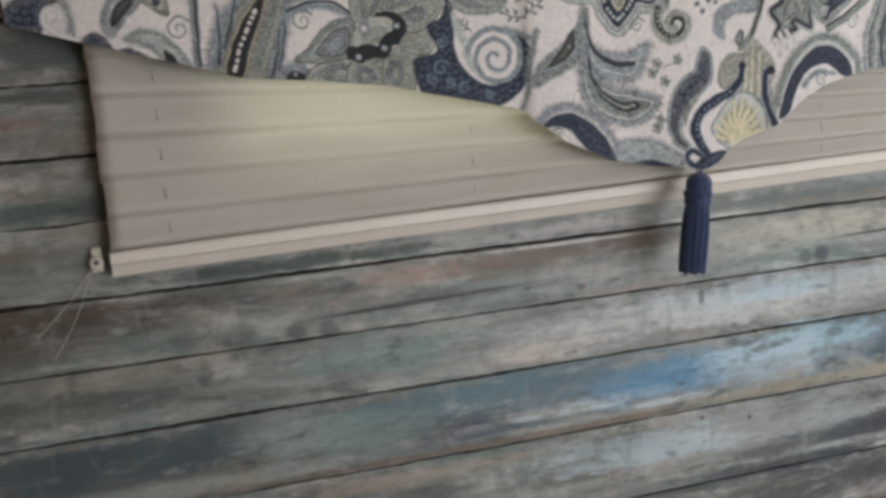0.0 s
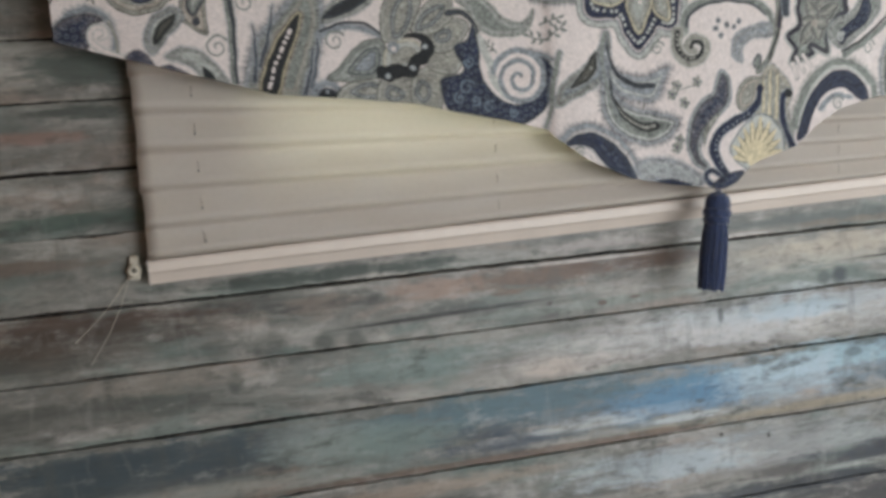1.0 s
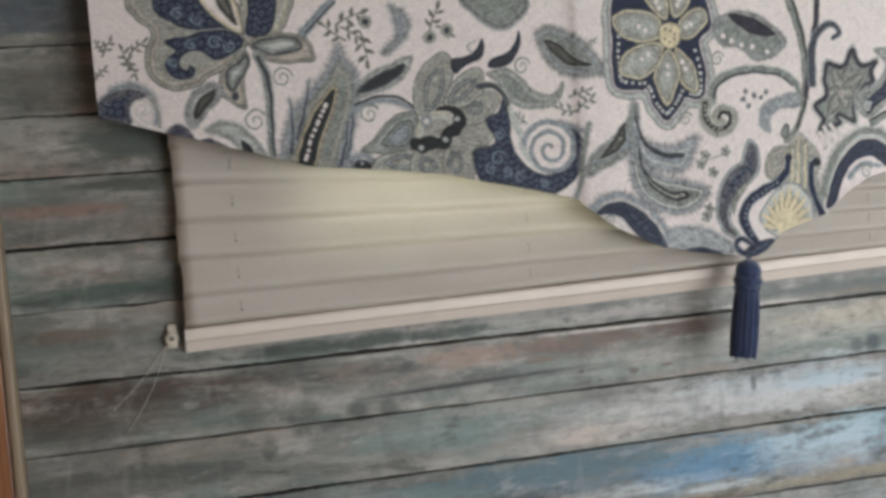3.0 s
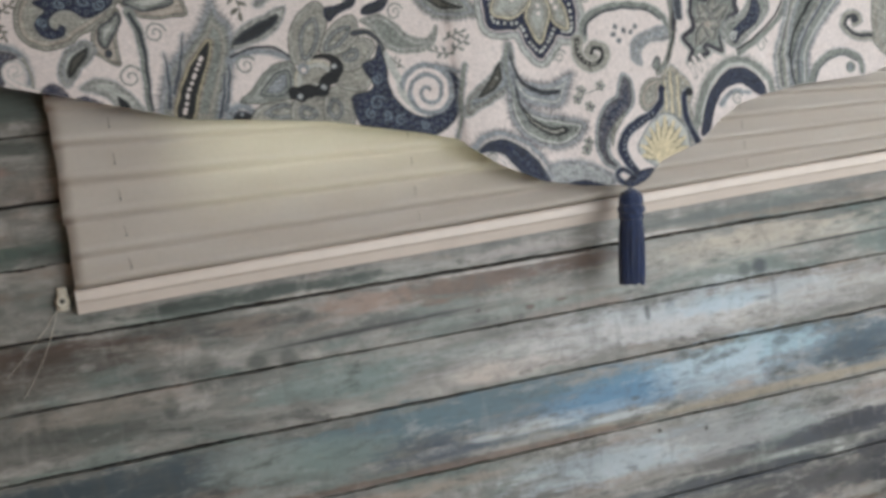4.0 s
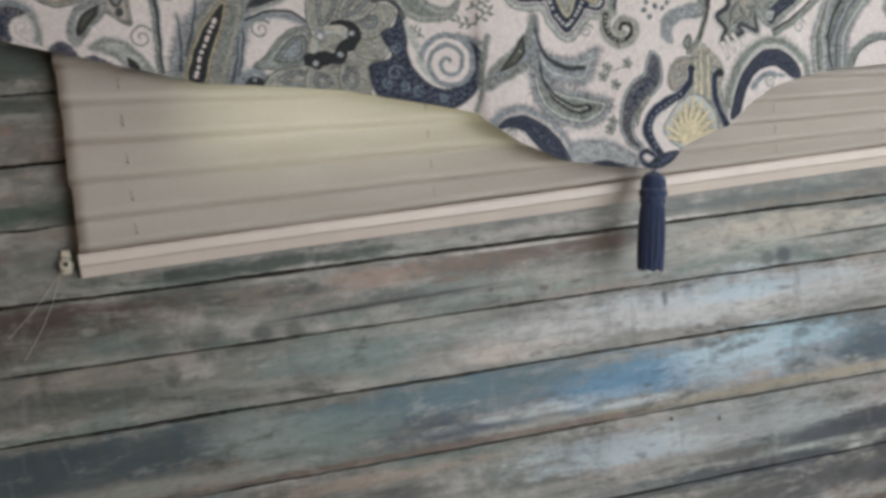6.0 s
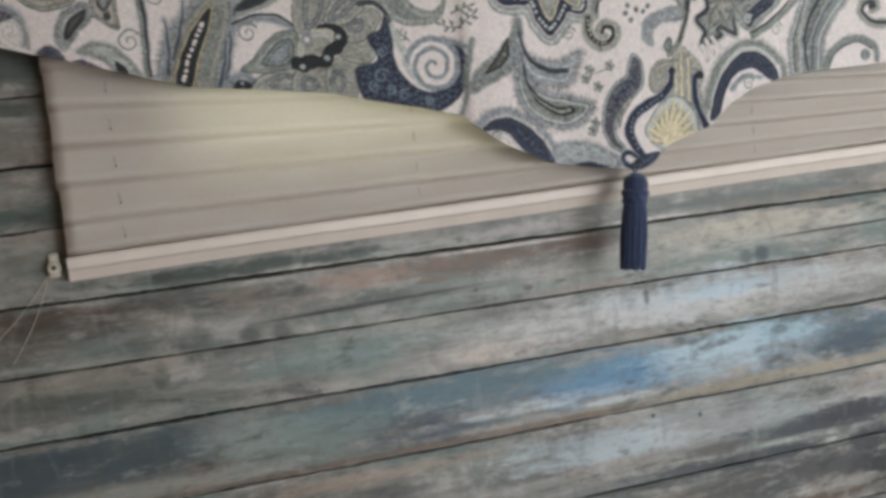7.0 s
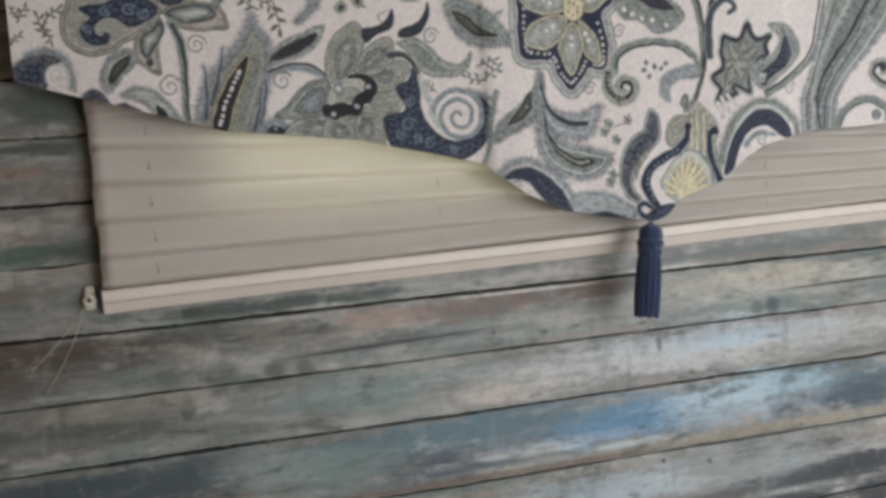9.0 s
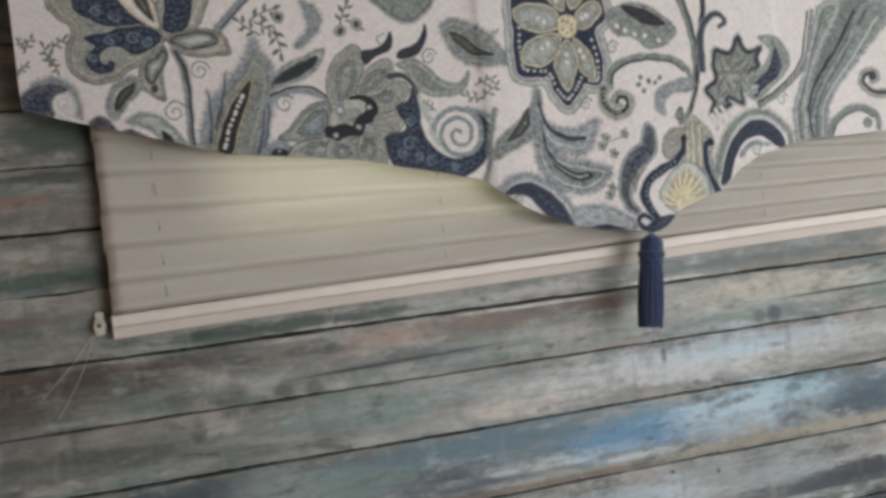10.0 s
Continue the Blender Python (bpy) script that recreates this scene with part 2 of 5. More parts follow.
def cloth_print():
    n = Nodes("printed_cotton", 0.85)
    n.bsdf.inputs["Sheen Weight"].default_value = 0.15
    att = n.add("ShaderNodeAttribute", attribute_name="print").outputs["Color"]
    where = n.place()
    weave = n.add("ShaderNodeTexWave", wave_type="BANDS", bands_direction="X")
    weft = n.add("ShaderNodeTexWave", wave_type="BANDS", bands_direction="Z")
    for w in (weave, weft):
        n.put(where, w.inputs["Vector"])
        w.inputs["Scale"].default_value, w.inputs["Distortion"].default_value = 260.0, 1.5
    thread = n.math("MULTIPLY", weave.outputs["Fac"], weft.outputs["Fac"])
    tone = n.mix(n.math("MULTIPLY", n.noise(where, 16.0), 0.05), att, srgb("8d8a86"))
    n.bump(n.math("ADD", thread, n.math("MULTIPLY", n.noise(where, 22.0), 2.0)), 0.25, 0.0012)
    return n.colour(tone)


def shade_cloth():
    n = Nodes("pleated_shade_fabric", 0.8)
    where = n.place()
    f = n.ramp(n.noise(n.place((1, 1, 5)), 9.0), 0.3, 0.7)
    c = n.mix(f, srgb("dfd1c6"), srgb("e6dad1"))
    c = n.mix(n.math("MULTIPLY", n.ramp(n.noise(where, 160.0), 0.4, 0.7), 0.12), c, srgb("b3a99f"))
    n.bump(n.noise(where, 220.0), 0.15, 0.0006)
    n.colour(c)
    tr = n.add("ShaderNodeBsdfTranslucent")
    tr.inputs[0].default_value = (*srgb("d9dacc"), 1)
    mix = n.add("ShaderNodeMixShader")
    mix.inputs[0].default_value = 0.42
    n.t.links.new(n.bsdf.outputs[0], mix.inputs[1])
    n.t.links.new(tr.outputs[0], mix.inputs[2])
    n.t.links.new(mix.outputs[0], n.t.nodes["Material Output"].inputs[0])
    return n.mat


def brown_wood():
    n = Nodes("brown_cabinet_wood", 0.4)
    grain = n.noise(n.place((40, 40, 1.5)), 3.0, 6.0, 0.65, 0.6)
    broad = n.noise(n.place((4, 4, 0.8)), 2.0)
    c = n.mix(n.ramp(grain, 0.3, 0.7), srgb("7a4f33"), srgb("a06c48"))
    c = n.mix(n.math("MULTIPLY", broad, 0.4), c, srgb("8b5c3c"))
    n.bump(grain, 0.2, 0.001)
    return n.colour(c)


def tassel_yarn():
    n = Nodes("navy_yarn", 0.75)
    n.bsdf.inputs["Sheen Weight"].default_value = 0.4
    g = n.noise(n.place((400, 400, 12)), 3.0)
    c = n.mix(n.ramp(g, 0.35, 0.65), srgb("101b36"), srgb("223560"))
    n.bump(g, 0.5, 0.001)
    return n.colour(c)


PLANK = plank_paint()
CLOTH = cloth_print()
SHADE = shade_cloth()
RAIL = plain("ivory_moulded_rail", "d6c7bb", 0.45, 0.05, 30)
IVORY = plain("ivory_plastic", "cfc5b4", 0.4, 0.06, 60)
CORD = plain("off_white_cord", "b3aa9d", 0.8, 0.1, 200)
STEEL = plain("zinc_screw", "6f6c66", 0.35, 0.1, 80, 0.9)
YARN = tassel_yarn()
BACKING = plain("dark_wall_backing", "241d18", 0.9, 0.3, 20)
WALL = plain("cream_wall_panel", "d3ccc0", 0.7, 0.05, 14, 0.0, 0.2)
CEIL = plain("white_ceiling_panel", "d2cec6", 0.7, 0.04, 10)
FLOOR = plain("beige_floor", "928c82", 0.5, 0.15, 8)
WOOD = brown_wood()
BEAD = plain("pale_edge_moulding", "8b7862", 0.5, 0.08, 30)
GRASS = plain("lawn", "5d6b38", 0.9, 0.3, 6)


def glow_green():
    n = Nodes("hazy_garden", 1.0)
    e = n.add("ShaderNodeEmission")
    c = n.mix(n.ramp(n.noise(n.place(), 0.8), 0.35, 0.65), srgb("e6e7d6"), srgb("f1f0e8"))
    n.put(c, e.inputs[0])
    e.inputs[1].default_value = 4.5
    n.t.links.new(e.outputs[0], n.t.nodes["Material Output"].inputs[0])
    return n.mat


GARDEN = glow_green()


# ---- building helpers ----
def mesh_of(bm, name, material):
    me = bpy.data.meshes.new(name)
    bmesh.ops.recalc_face_normals(bm, faces=bm.faces)
    bm.to_mesh(me)
    bm.free()
    me.materials.append(material)
    return me


def part(name, bm, material, parent=None, label=""):
    ob = new(name, mesh_of(bm, name, material))
    ob.parent = parent
    return tagged(ob, label)


def thing(name, label, category, at=(0, 0, 0), group="", kind=""):
    ob = new(name)
    ob.location = at
    ob.empty_display_size = 0.05
    return tagged(ob, label, category, group, kind)


def box(bm, lo, hi, bevel=0.0):
    m = Matrix.Translation([(a + b) / 2 for a, b in zip(lo, hi)]) @ Matrix.Diagonal([b - a for a, b in zip(lo, hi)] + [1])
    made = bmesh.ops.create_cube(bm, size=1.0, matrix=m)
    if bevel:
        edges = list({e for v in made["verts"] for e in v.link_edges})
        bmesh.ops.bevel(bm, geom=edges, offset=bevel, segments=2, affect="EDGES", profile=0.5)
    return bm


def boxes(*rows, bevel=0.0):
    bm = bmesh.new()
    for lo, hi in rows:
        box(bm, lo, hi, bevel)
    return bm


def turned(rows, around=24, wave=None):
    """A solid of revolution about z from rows of (radius, height); wave(angle, row) scales the radius."""
    bm = bmesh.new()
    rings = []
    for k, (r, h) in enumerate(rows):
        ring = []
        for i in range(around):
            a = math.tau * i / around
            s = wave(a, k) if wave else 1.0
            ring.append(bm.verts.new((r * s * math.cos(a), r * s * math.sin(a), h)))
        rings.append(ring)
    for lo, hi in zip(rings, rings[1:]):
        for i in range(around):
            bm.faces.new((lo[i], lo[(i + 1) % around], hi[(i + 1) % around], hi[i]))
    bm.faces.new(rings[0])
    bm.faces.new(rings[-1])
    return bm


def cord(points, r, sides=6):
    """A round cord along a line of points."""
    bm = bmesh.new()
    rings = []
    pts = [Vector(p) for p in points]
    for k, p in enumerate(pts):
        d = (pts[min(k + 1, len(pts) - 1)] - pts[max(k - 1, 0)]).normalized()
        a = d.cross(Vector((0, 1, 0.01))).normalized()
        b = d.cross(a)
        rings.append([bm.verts.new(p + r * (math.cos(math.tau * i / sides) * a + math.sin(math.tau * i / sides) * b)) for i in range(sides)])
    for lo, hi in zip(rings, rings[1:]):
        for i in range(sides):
            bm.faces.new((lo[i], lo[(i + 1) % sides], hi[(i + 1) % sides], hi[i]))
    bm.faces.new(rings[0])
    bm.faces.new(rings[-1])
    return bm


# ---- the room ----
W0, W1, S, H = -1.1, 2.4, -2.2, 2.0
OPEN = (0.13, 0.74, 1.092, 1.62)  # window opening behind the shade: x, x, z, z

wall_north = tagged(new("wall_north"), "window wall clad in weathered painted planks", "wall", "", "structure")
o = OPEN
part("wall_core", boxes(((W0, 0.010, 0), (o[0], 0.07, H)), ((o[1], 0.010, 0), (W1, 0.07, H)),
                        ((o[0], 0.010, 0), (o[1], 0.07, o[2])), ((o[0], 0.010, o[3]), (o[1], 0.07, H))), BACKING, wall_north)
e = (-1.9, -0.5, 0.95, 1.75)
ob = part("wall_east", boxes(((W1, S, 0), (W1 + 0.06, e[0], H)), ((W1, e[1], 0), (W1 + 0.06, 0.07, H)),
                             ((W1, e[0], 0), (W1 + 0.06, e[1], e[2])), ((W1, e[0], e[3]), (W1 + 0.06, e[1], H))), WALL)
tagged(ob, "cream panelled side wall with a window", "wall", "", "structure")
ob = part("wall_west", boxes(((W0 - 0.06, S, 0), (W0, 0.07, H))), WOOD)
tagged(ob, "brown wood-panelled side wall", "wall", "", "structure")
d = (0.66, 2.38, 0.40, 1.50)
ob = part("wall_south", boxes(((W0 - 0.06, S - 0.06, 0), (d[0], S, H)), ((d[1], S - 0.06, 0), (W1 + 0.06, S, H)),
                              ((d[0], S - 0.06, 0), (d[1], S, d[2])), ((d[0], S - 0.06, d[3]), (d[1], S, H))), WALL)
tagged(ob, "plain cream wall behind the viewer with a window", "wall", "", "structure")
ob = part("floor", boxes(((W0 - 0.06, S - 0.06, -0.05), (W1 + 0.06, 0.07, 0))), FLOOR)
tagged(ob, "beige plain floor", "floor", "", "structure")
ob = part("ceiling", boxes(((W0 - 0.06, S - 0.06, H), (W1 + 0.06, 0.07, H + 0.05))), CEIL)
tagged(ob, "white panelled low ceiling", "ceiling", "", "structure")
ob = part("ground", boxes(((-60, -60, -0.9), (60, 60, -0.8))), GRASS)
tagged(ob, "green lawn outside the windows", "ground", "", "structure")
ob = part("backdrop", boxes(((-8, 4.0, -0.8), (10, 4.05, 5))), GARDEN)
tagged(ob, "bright hazy garden beyond the window", "backdrop", "", "structure")

# window behind the shade: frame and pane
window_1 = tagged(new("window_1"), "aluminium-framed window hidden behind the pleated shade", "window", "", "structure")
part("window_frame", boxes(((o[0], 0.03, o[2]), (o[0] + 0.02, 0.06, o[3])), ((o[1] - 0.02, 0.03, o[2]), (o[1], 0.06, o[3])),
                           ((o[0] + 0.02, 0.03, o[2]), (o[1] - 0.02, 0.06, o[2] + 0.02)),
                           ((o[0] + 0.02, 0.03, o[3] - 0.02), (o[1] - 0.02, 0.06, o[3]))), IVORY, window_1)


# ---- brown wooden casing at the end of the planks ----
casing = thing("door_casing", "brown stained wooden casing with a pale edge bead", "door frame", (-0.3, 0, 0))
part("board", boxes(((-0.30, -0.018, 0.0), (0.109, 0.009, 1.995)), bevel=0.003), WOOD, casing, "brown stained wooden board")
part("edge_bead", boxes(((0.1095, -0.022, 0.0), (0.1195, 0.009, 1.995)), bevel=0.003), BEAD, casing, "pale narrow edge moulding")


# ---- pleated shade ----
SX0, SX1, SY = 0.0, 1.34, -0.017


def shade_line(k, x):
    """Height of the k-th fold of the shade, which is drawn up a little askew."""
    step = 0.0415 - 0.0165 * x
    return 1.0268 + 0.017 * x + step * (k - 0.2) if k > 0 else 1.0268 + 0.017 * x


def pleated_cloth():
    bm = bmesh.new()
    folds, cols = 14, 90
    rows = []
    for k in range(folds):
        for s in (0.0, 0.07, 0.15, 0.25, 0.4, 0.6, 0.8, 0.93):
            rows.append((k, s))
    grid = []
    for k, s in rows:
        line = []
        for i in range(cols + 1):
            x = SX0 + 0.001 + (SX1 - SX0 - 0.002) * i / cols
            z = shade_line(k, x) * (1 - s) + shade_line(k + 1, x) * s
            # every fold bulges forward below its crease and tucks back above it
            out = 0.0125 * (math.sin(math.pi / 2 * min(s / 0.25, 1.0)) if s < 0.25 else ((1 - s) / 0.75) ** 1.15) + 0.0015 * noise.noise((x * 3, k * 1.7, s))
            edge = 0.0012 * math.sin(k * 2.3) + 0.0010 * math.sin(math.pi * s)
            xx = x + (edge if i == 0 else 0.0)
            line.append(bm.verts.new((xx, SY - out, z + 0.0012 * noise.noise((x * 5, k * 3.1, 0)))))
        grid.append(line)
    for lo, hi in zip(grid, grid[1:]):
        for i in range(cols):
            bm.faces.new((lo[i], lo[i + 1], hi[i + 1], hi[i]))
    for f in bm.faces:
        f.smooth = True
    return bm


shade = thing("pleated_shade", "ivory pleated window shade lowered over the window", "window shade", (0, 0, 0))
ob = part("pleats", pleated_cloth(), SHADE, shade, "translucent ivory pleated fabric")
solid = ob.modifiers.new("thickness", "SOLIDIFY")
solid.thickness, solid.offset = 0.0006, 0


def rail_mesh():
    """Moulded bottom rail: a raised upper bead over a flat lower lip."""
    prof = [(-0.004, 0.000), (-0.0070, 0.0003), (-0.0078, 0.0015), (-0.0132, 0.0125), (-0.0165, 0.0138), (-0.0180, 0.0155),
            (-0.0180, 0.0245), (-0.0165, 0.0272), (-0.012, 0.0282), (-0.004, 0.0280)]
    bm = bmesh.new()
    ends = []
    for i in range(41):
        x = SX0 + (SX1 - SX0) * i / 40
        lift = 0.999 + 0.0165 * x + 0.0006 * math.sin(x * 9)
        ends.append([bm.verts.new((x, SY + 0.012 + y, lift + z)) for y, z in prof])
    n = len(prof)
    for a, b in zip(ends, ends[1:]):
        for i in range(n):
            bm.faces.new((a[i], b[i], b[(i + 1) % n], a[(i + 1) % n]))
    bm.faces.new(ends[0])
    bm.faces.new(ends[-1])
    return bm


rail = part("bottom_rail", rail_mesh(), RAIL, shade, "ivory moulded bottom rail")
part("head_rail", boxes(((SX0, -0.030, 1.585), (SX1, -0.001, 1.62)), bevel=0.002), RAIL, shade)
for hx in (0.064, 0.404, 0.868, 1.24):
    for k in range(5):
        z = (shade_line(k, hx) + shade_line(k + 1, hx)) / 2
        if hx < 0.1:
            part("cord_hole", boxes(((hx - 0.0010, SY - 0.0098, z - 0.0022), (hx + 0.0008, SY - 0.0050, z + 0.0003)), bevel=0.0004), STEEL, shade)
        lean = 0.0006 * (k - 3)
        part("lift_cord", cord([(hx + lean, SY - 0.0112, z + 0.010), (hx, SY - 0.0100, z + 0.005), (hx, SY - 0.0082, z - 0.001)], 0.0005), CORD, shade)

# cord anchor screwed to the wall, with its two loose cord ends
anchor = thing("cord_anchor", "small ivory plastic cord anchor screwed to the planks", "cord cleat", (-0.0145, 0.0, 1.016))
bm = turned([(0.0062, 0.0), (0.0075, 0.003), (0.0080, 0.006), (0.0072, 0.011), (0.0055, 0.013)], 20)
bmesh.ops.rotate(bm, verts=bm.verts, cent=(0, 0, 0), matrix=Matrix.Rotation(radians(90), 3, "X"))
box(bm, (-0.0050, -0.0080, 0.002), (0.0062, -0.0003, 0.0165), 0.0030)
box(bm, (-0.0070, -0.0065, -0.0110), (0.0060, -0.0003, 0.001), 0.0030)
body = part("body", bm, IVORY, anchor)
bm = turned([(0.0026, 0.0), (0.0028, 0.0012), (0.0018, 0.0022)], 12)
bmesh.ops.rotate(bm, verts=bm.verts, cent=(0, 0, 0), matrix=Matrix.Rotation(radians(90), 3, "X"))
bmesh.ops.translate(bm, verts=bm.verts, vec=(0, -0.0128, 0.001))
part("screw", bm, STEEL, body, "zinc screw head")
for dx, dz, sway in ((-0.070, -0.074, 0.004), (-0.055, -0.099, 0.005)):
    pts = [(-0.006 + (dx + 0.006) * s + sway * math.sin(math.pi * s), -0.004 - 0.005 * math.sin(math.pi * s), -0.006 + (dz + 0.006) * s) for s in [i / 12 for i in range(13)]]
    part("cord_end", cord(pts, 0.00038), CORD, anchor, "thin off-white cord end")


# ---- printed valance ----
INK = {k: srgb(v) for k, v in dict(white="dccfca", pale="b7b6b0", grey="70746f", blue="6a7681", navy="19213a", taupe="96938a", dark="1c1e20", cream="cebf9f", violet="2d2935", sage="7e817b", slate="474b53", mist="868a8e", olive="6a675d", rose="a89d92").items()}
WHITE, PALE, BLUE, NAVY, TAUPE, DARK = (np.array(INK[k]) for k in ("white", "pale", "blue", "navy", "taupe", "dark"))
GREY, CREAM, VIOLET, SAGE, SLATE, MIST, OLIVE, ROSE = (np.array(INK[k]) for k in ("grey", "cream", "violet", "sage", "slate", "mist", "olive", "rose"))
VX0, VX1, VTOP, TIP = -0.0673, 1.4254, 1.50, (0.6781, 1.0492)
HEM_X = [-0.0713, -0.0005, 0.0905, 0.1512, 0.2371, 0.3029, 0.3484, 0.4091, 0.4596, 0.4657, 0.5051, 0.5608, 0.6123, 0.6568, 0.6781, 0.6973, 0.7226, 0.7822, 0.8085, 0.8439, 0.8894, 0.945, 1.0613, 1.2029, 1.3546, 1.4355]
HEM_Z = [1.2635, 1.2413, 1.214, 1.1958, 1.1857, 1.1766, 1.1644, 1.1503, 1.1361, 1.127, 1.0977, 1.0714, 1.0603, 1.0532, 1.0492, 1.0562, 1.0765, 1.0937, 1.1169, 1.1351, 1.1442, 1.1503, 1.1533, 1.1958, 1.2413, 1.2635]

fine_x = np.arange(VX0, 1.125, 0.00098)
rough_x = np.arange(1.125, VX1 + 0.001, 0.006)
xs = np.concatenate([fine_x, rough_x])
hem = np.mean([np.interp(xs + s, HEM_X, HEM_Z) for s in (-0.004, -0.002, 0, 0.002, 0.004)], 0)
vs = np.concatenate([np.linspace(0, 1, 320), 1 + np.linspace(0.1, 1, 8)])
X = np.repeat(xs[None, :], len(vs), 0)
Z = np.where(vs[:, None] <= 1, hem + vs[:, None] * (1.40 - hem), 1.40 + (vs[:, None] - 1) * (VTOP - 1.40))
INKS = np.tile(WHITE, (*X.shape, 1))
SOFT = 0.0009
# the print wanders a little, as hand-drawn lines do
PX = X + 0.00045 * np.sin(Z * 210 + 2.2 * np.sin(X * 130))
PZ = Z + 0.00045 * np.sin(X * 230 + 2.0 * np.sin(Z * 150))



def curve3(p0, c, p1, n=44):
    t = np.linspace(0, 1, n)[:, None]
    return (1 - t) ** 2 * np.array(p0) + 2 * t * (1 - t) * np.array(c) + t ** 2 * np.array(p1)


def bent(p0, p1, bend):
    a, b = np.array(p0), np.array(p1)
    d = b - a
    return (a + b) / 2 + 2 * bend * np.array([-d[1], d[0]])


def close_to(pts, reach):
    """The cloth's points near a line: where they are, how far off, and how far along."""
    lo, hi = pts.min(0) - reach, pts.max(0) + reach
    a, b = np.searchsorted(xs, (lo[0], hi[0]))
    if b <= a:
        return None
    sub = np.nonzero((Z[:, a:b] > lo[1]) & (Z[:, a:b] < hi[1]))
    if not len(sub[0]):
        return None
    idx = (sub[0], sub[1] + a)
    p = np.stack([PX[idx], PZ[idx]], 1)
    best, along = np.full(len(p), 9.0), np.zeros(len(p))
    for k in range(len(pts) - 1):
        u = pts[k + 1] - pts[k]
        s = np.clip(((p - pts[k]) @ u) / (u @ u + 1e-12), 0, 1)
        dd = np.hypot(*(p - pts[k] - s[:, None] * u).T)
        near = dd < best
        best[near], along[near] = dd[near], (k + s[near]) / (len(pts) - 1)
    return idx, best, along


def ink(idx, cover, colour):
    c = np.clip(cover, 0, 1)[:, None]
    INKS[idx] = INKS[idx] * (1 - c) + c * colour


def speckle(idx, inside, kind):
    """Small dots and rings printed in a dark or pale field."""
    p = np.stack([PX[idx] + 0.002 * np.sin(Z[idx] * 260), PZ[idx] + 0.002 * np.sin(X[idx] * 240)], 1) / 0.0082
    p[:, 0] += 0.5 * (np.floor(p[:, 1]) % 2)
    r = np.hypot(*(p - np.floor(p) - 0.5).T)
    dots = np.clip((0.12 - np.abs(r - 0.27)) / 0.12, 0, 1) if kind == 1 else np.clip((0.32 - r) / 0.15, 0, 1)
    ink(idx, dots * inside * (0.42 if kind == 1 else 0.40), PALE if kind == 2 else BLUE * 0.6 + PALE * 0.4)


def streaks(t, d, half, long, across):
    """Fine brushed lines that run out from the spine of a motif."""
    return 0.5 + 0.5 * np.sin(t * long / across * math.tau + 3.0 * d / (half + 1e-6))


def fill(found, half, rings, fringe, speck, long=0.08):
    idx, d, t = found
    rim = rings[0][1] * 0.36
    big = half.max() > 0.006
    if fringe:
        # a soft hairy edge of short brushed lines
        hair = streaks(t, d, half, long, 0.0030) * 0.6 + streaks(t + 0.3, d, half, long, 0.0047) * 0.4
        ink(idx, np.clip((half * 1.06 - d) / 0.0065, 0, 1) * (0.35 + 0.75 * hair), rings[0][1])
    elif big and not (len(rings) < 3 and rings[0][1] is NAVY):
        # a faint brushed halo round the motif
        ink(idx, np.clip((half + 0.0042 - d) / 0.0042, 0, 1) * (half > 0.003) * (0.10 + 0.30 * streaks(t, d, half, long, 0.0027)), GREY)
        ink(idx, np.clip((half + 0.0016 - d) / 0.0008, 0, 1) * (half > 0.001) * 0.65, WHITE)
        ink(idx, ((half + 0.0006 - d) / SOFT + 0.5) * (half > 0.001) * 0.9, rim)
        half = np.maximum(half - 0.0009, 0.0002)
    for k, (scale, colour) in enumerate(rings):
        if not (fringe and k == 0):
            ink(idx, (half * scale - d) / SOFT + 0.5, colour)
        if len(rings) > 1 and scale < 0.98:
            ink(idx, np.clip(1 - np.abs(d - half * scale) / 0.0011, 0, 1) * 0.7 * (half > 0.003), rim)
    if big:
        comb = streaks(t, d, half, long, 0.0028)
        zone = np.clip((half - d) / 0.0015, 0, 1) * np.clip(d / (half + 1e-6) * 1.6 - 0.4, 0, 1)
        ink(idx, zone * comb * (0.35 if fringe else 0.20), WHITE)
        ink(idx, zone * (1 - comb) * (0.35 if fringe else 0.20), rim)
        # washes of deeper colour towards one end
        wash = 0.5 + 0.5 * np.sin(PX[idx] * 130 + 2 * np.sin(PZ[idx] * 110))
        ink(idx, np.clip((half - d) / 0.002, 0, 1) * wash * 0.16, rim)
    if speck:
        speckle(idx, np.clip((half * rings[-1][0] - d) / 0.0015 - 0.6, 0, 1), speck)


def length(pts):
    return float(np.hypot(*np.diff(pts, axis=0).T).sum())


def leaf(p0, p1, w, bend, rings, fringe=0, speck=0):
    line = curve3(p0, bent(p0, p1, bend), p1)
    found = close_to(line, w + 0.007)
    if found:
        t = found[2]
        fill(found, w * np.sin(np.pi * np.clip(t, 0, 1) ** 0.85) ** 0.8, rings, fringe, speck, length(line))


def stroke(p0, c, p1, w0, w1, colour, fringe=0, speck=0):
    line = curve3(p0, c, p1)
    found = close_to(line, max(w0, w1) + 0.004)
    if found:
        fill(found, (w0 + (w1 - w0) * found[2]) * 0.9, [(1, colour)], fringe, speck, length(line))


def spiral(at, r, turns, start, w0, w1, colour, fringe=0):
    s = np.linspace(0, 1, int(30 * abs(turns)) + 20)
    a = start + math.tau * turns * s
    rad = r * (1 - s) ** 0.8 + 0.1 * r
    pts = np.stack([at[0] + rad * np.cos(a), at[1] + rad * np.sin(a)], 1)
    found = close_to(pts, w0 + 0.004)
    if found:
        fill(found, (w0 + (w1 - w0) * found[2]) / 2, [(1, colour)], fringe, 0, length(pts))


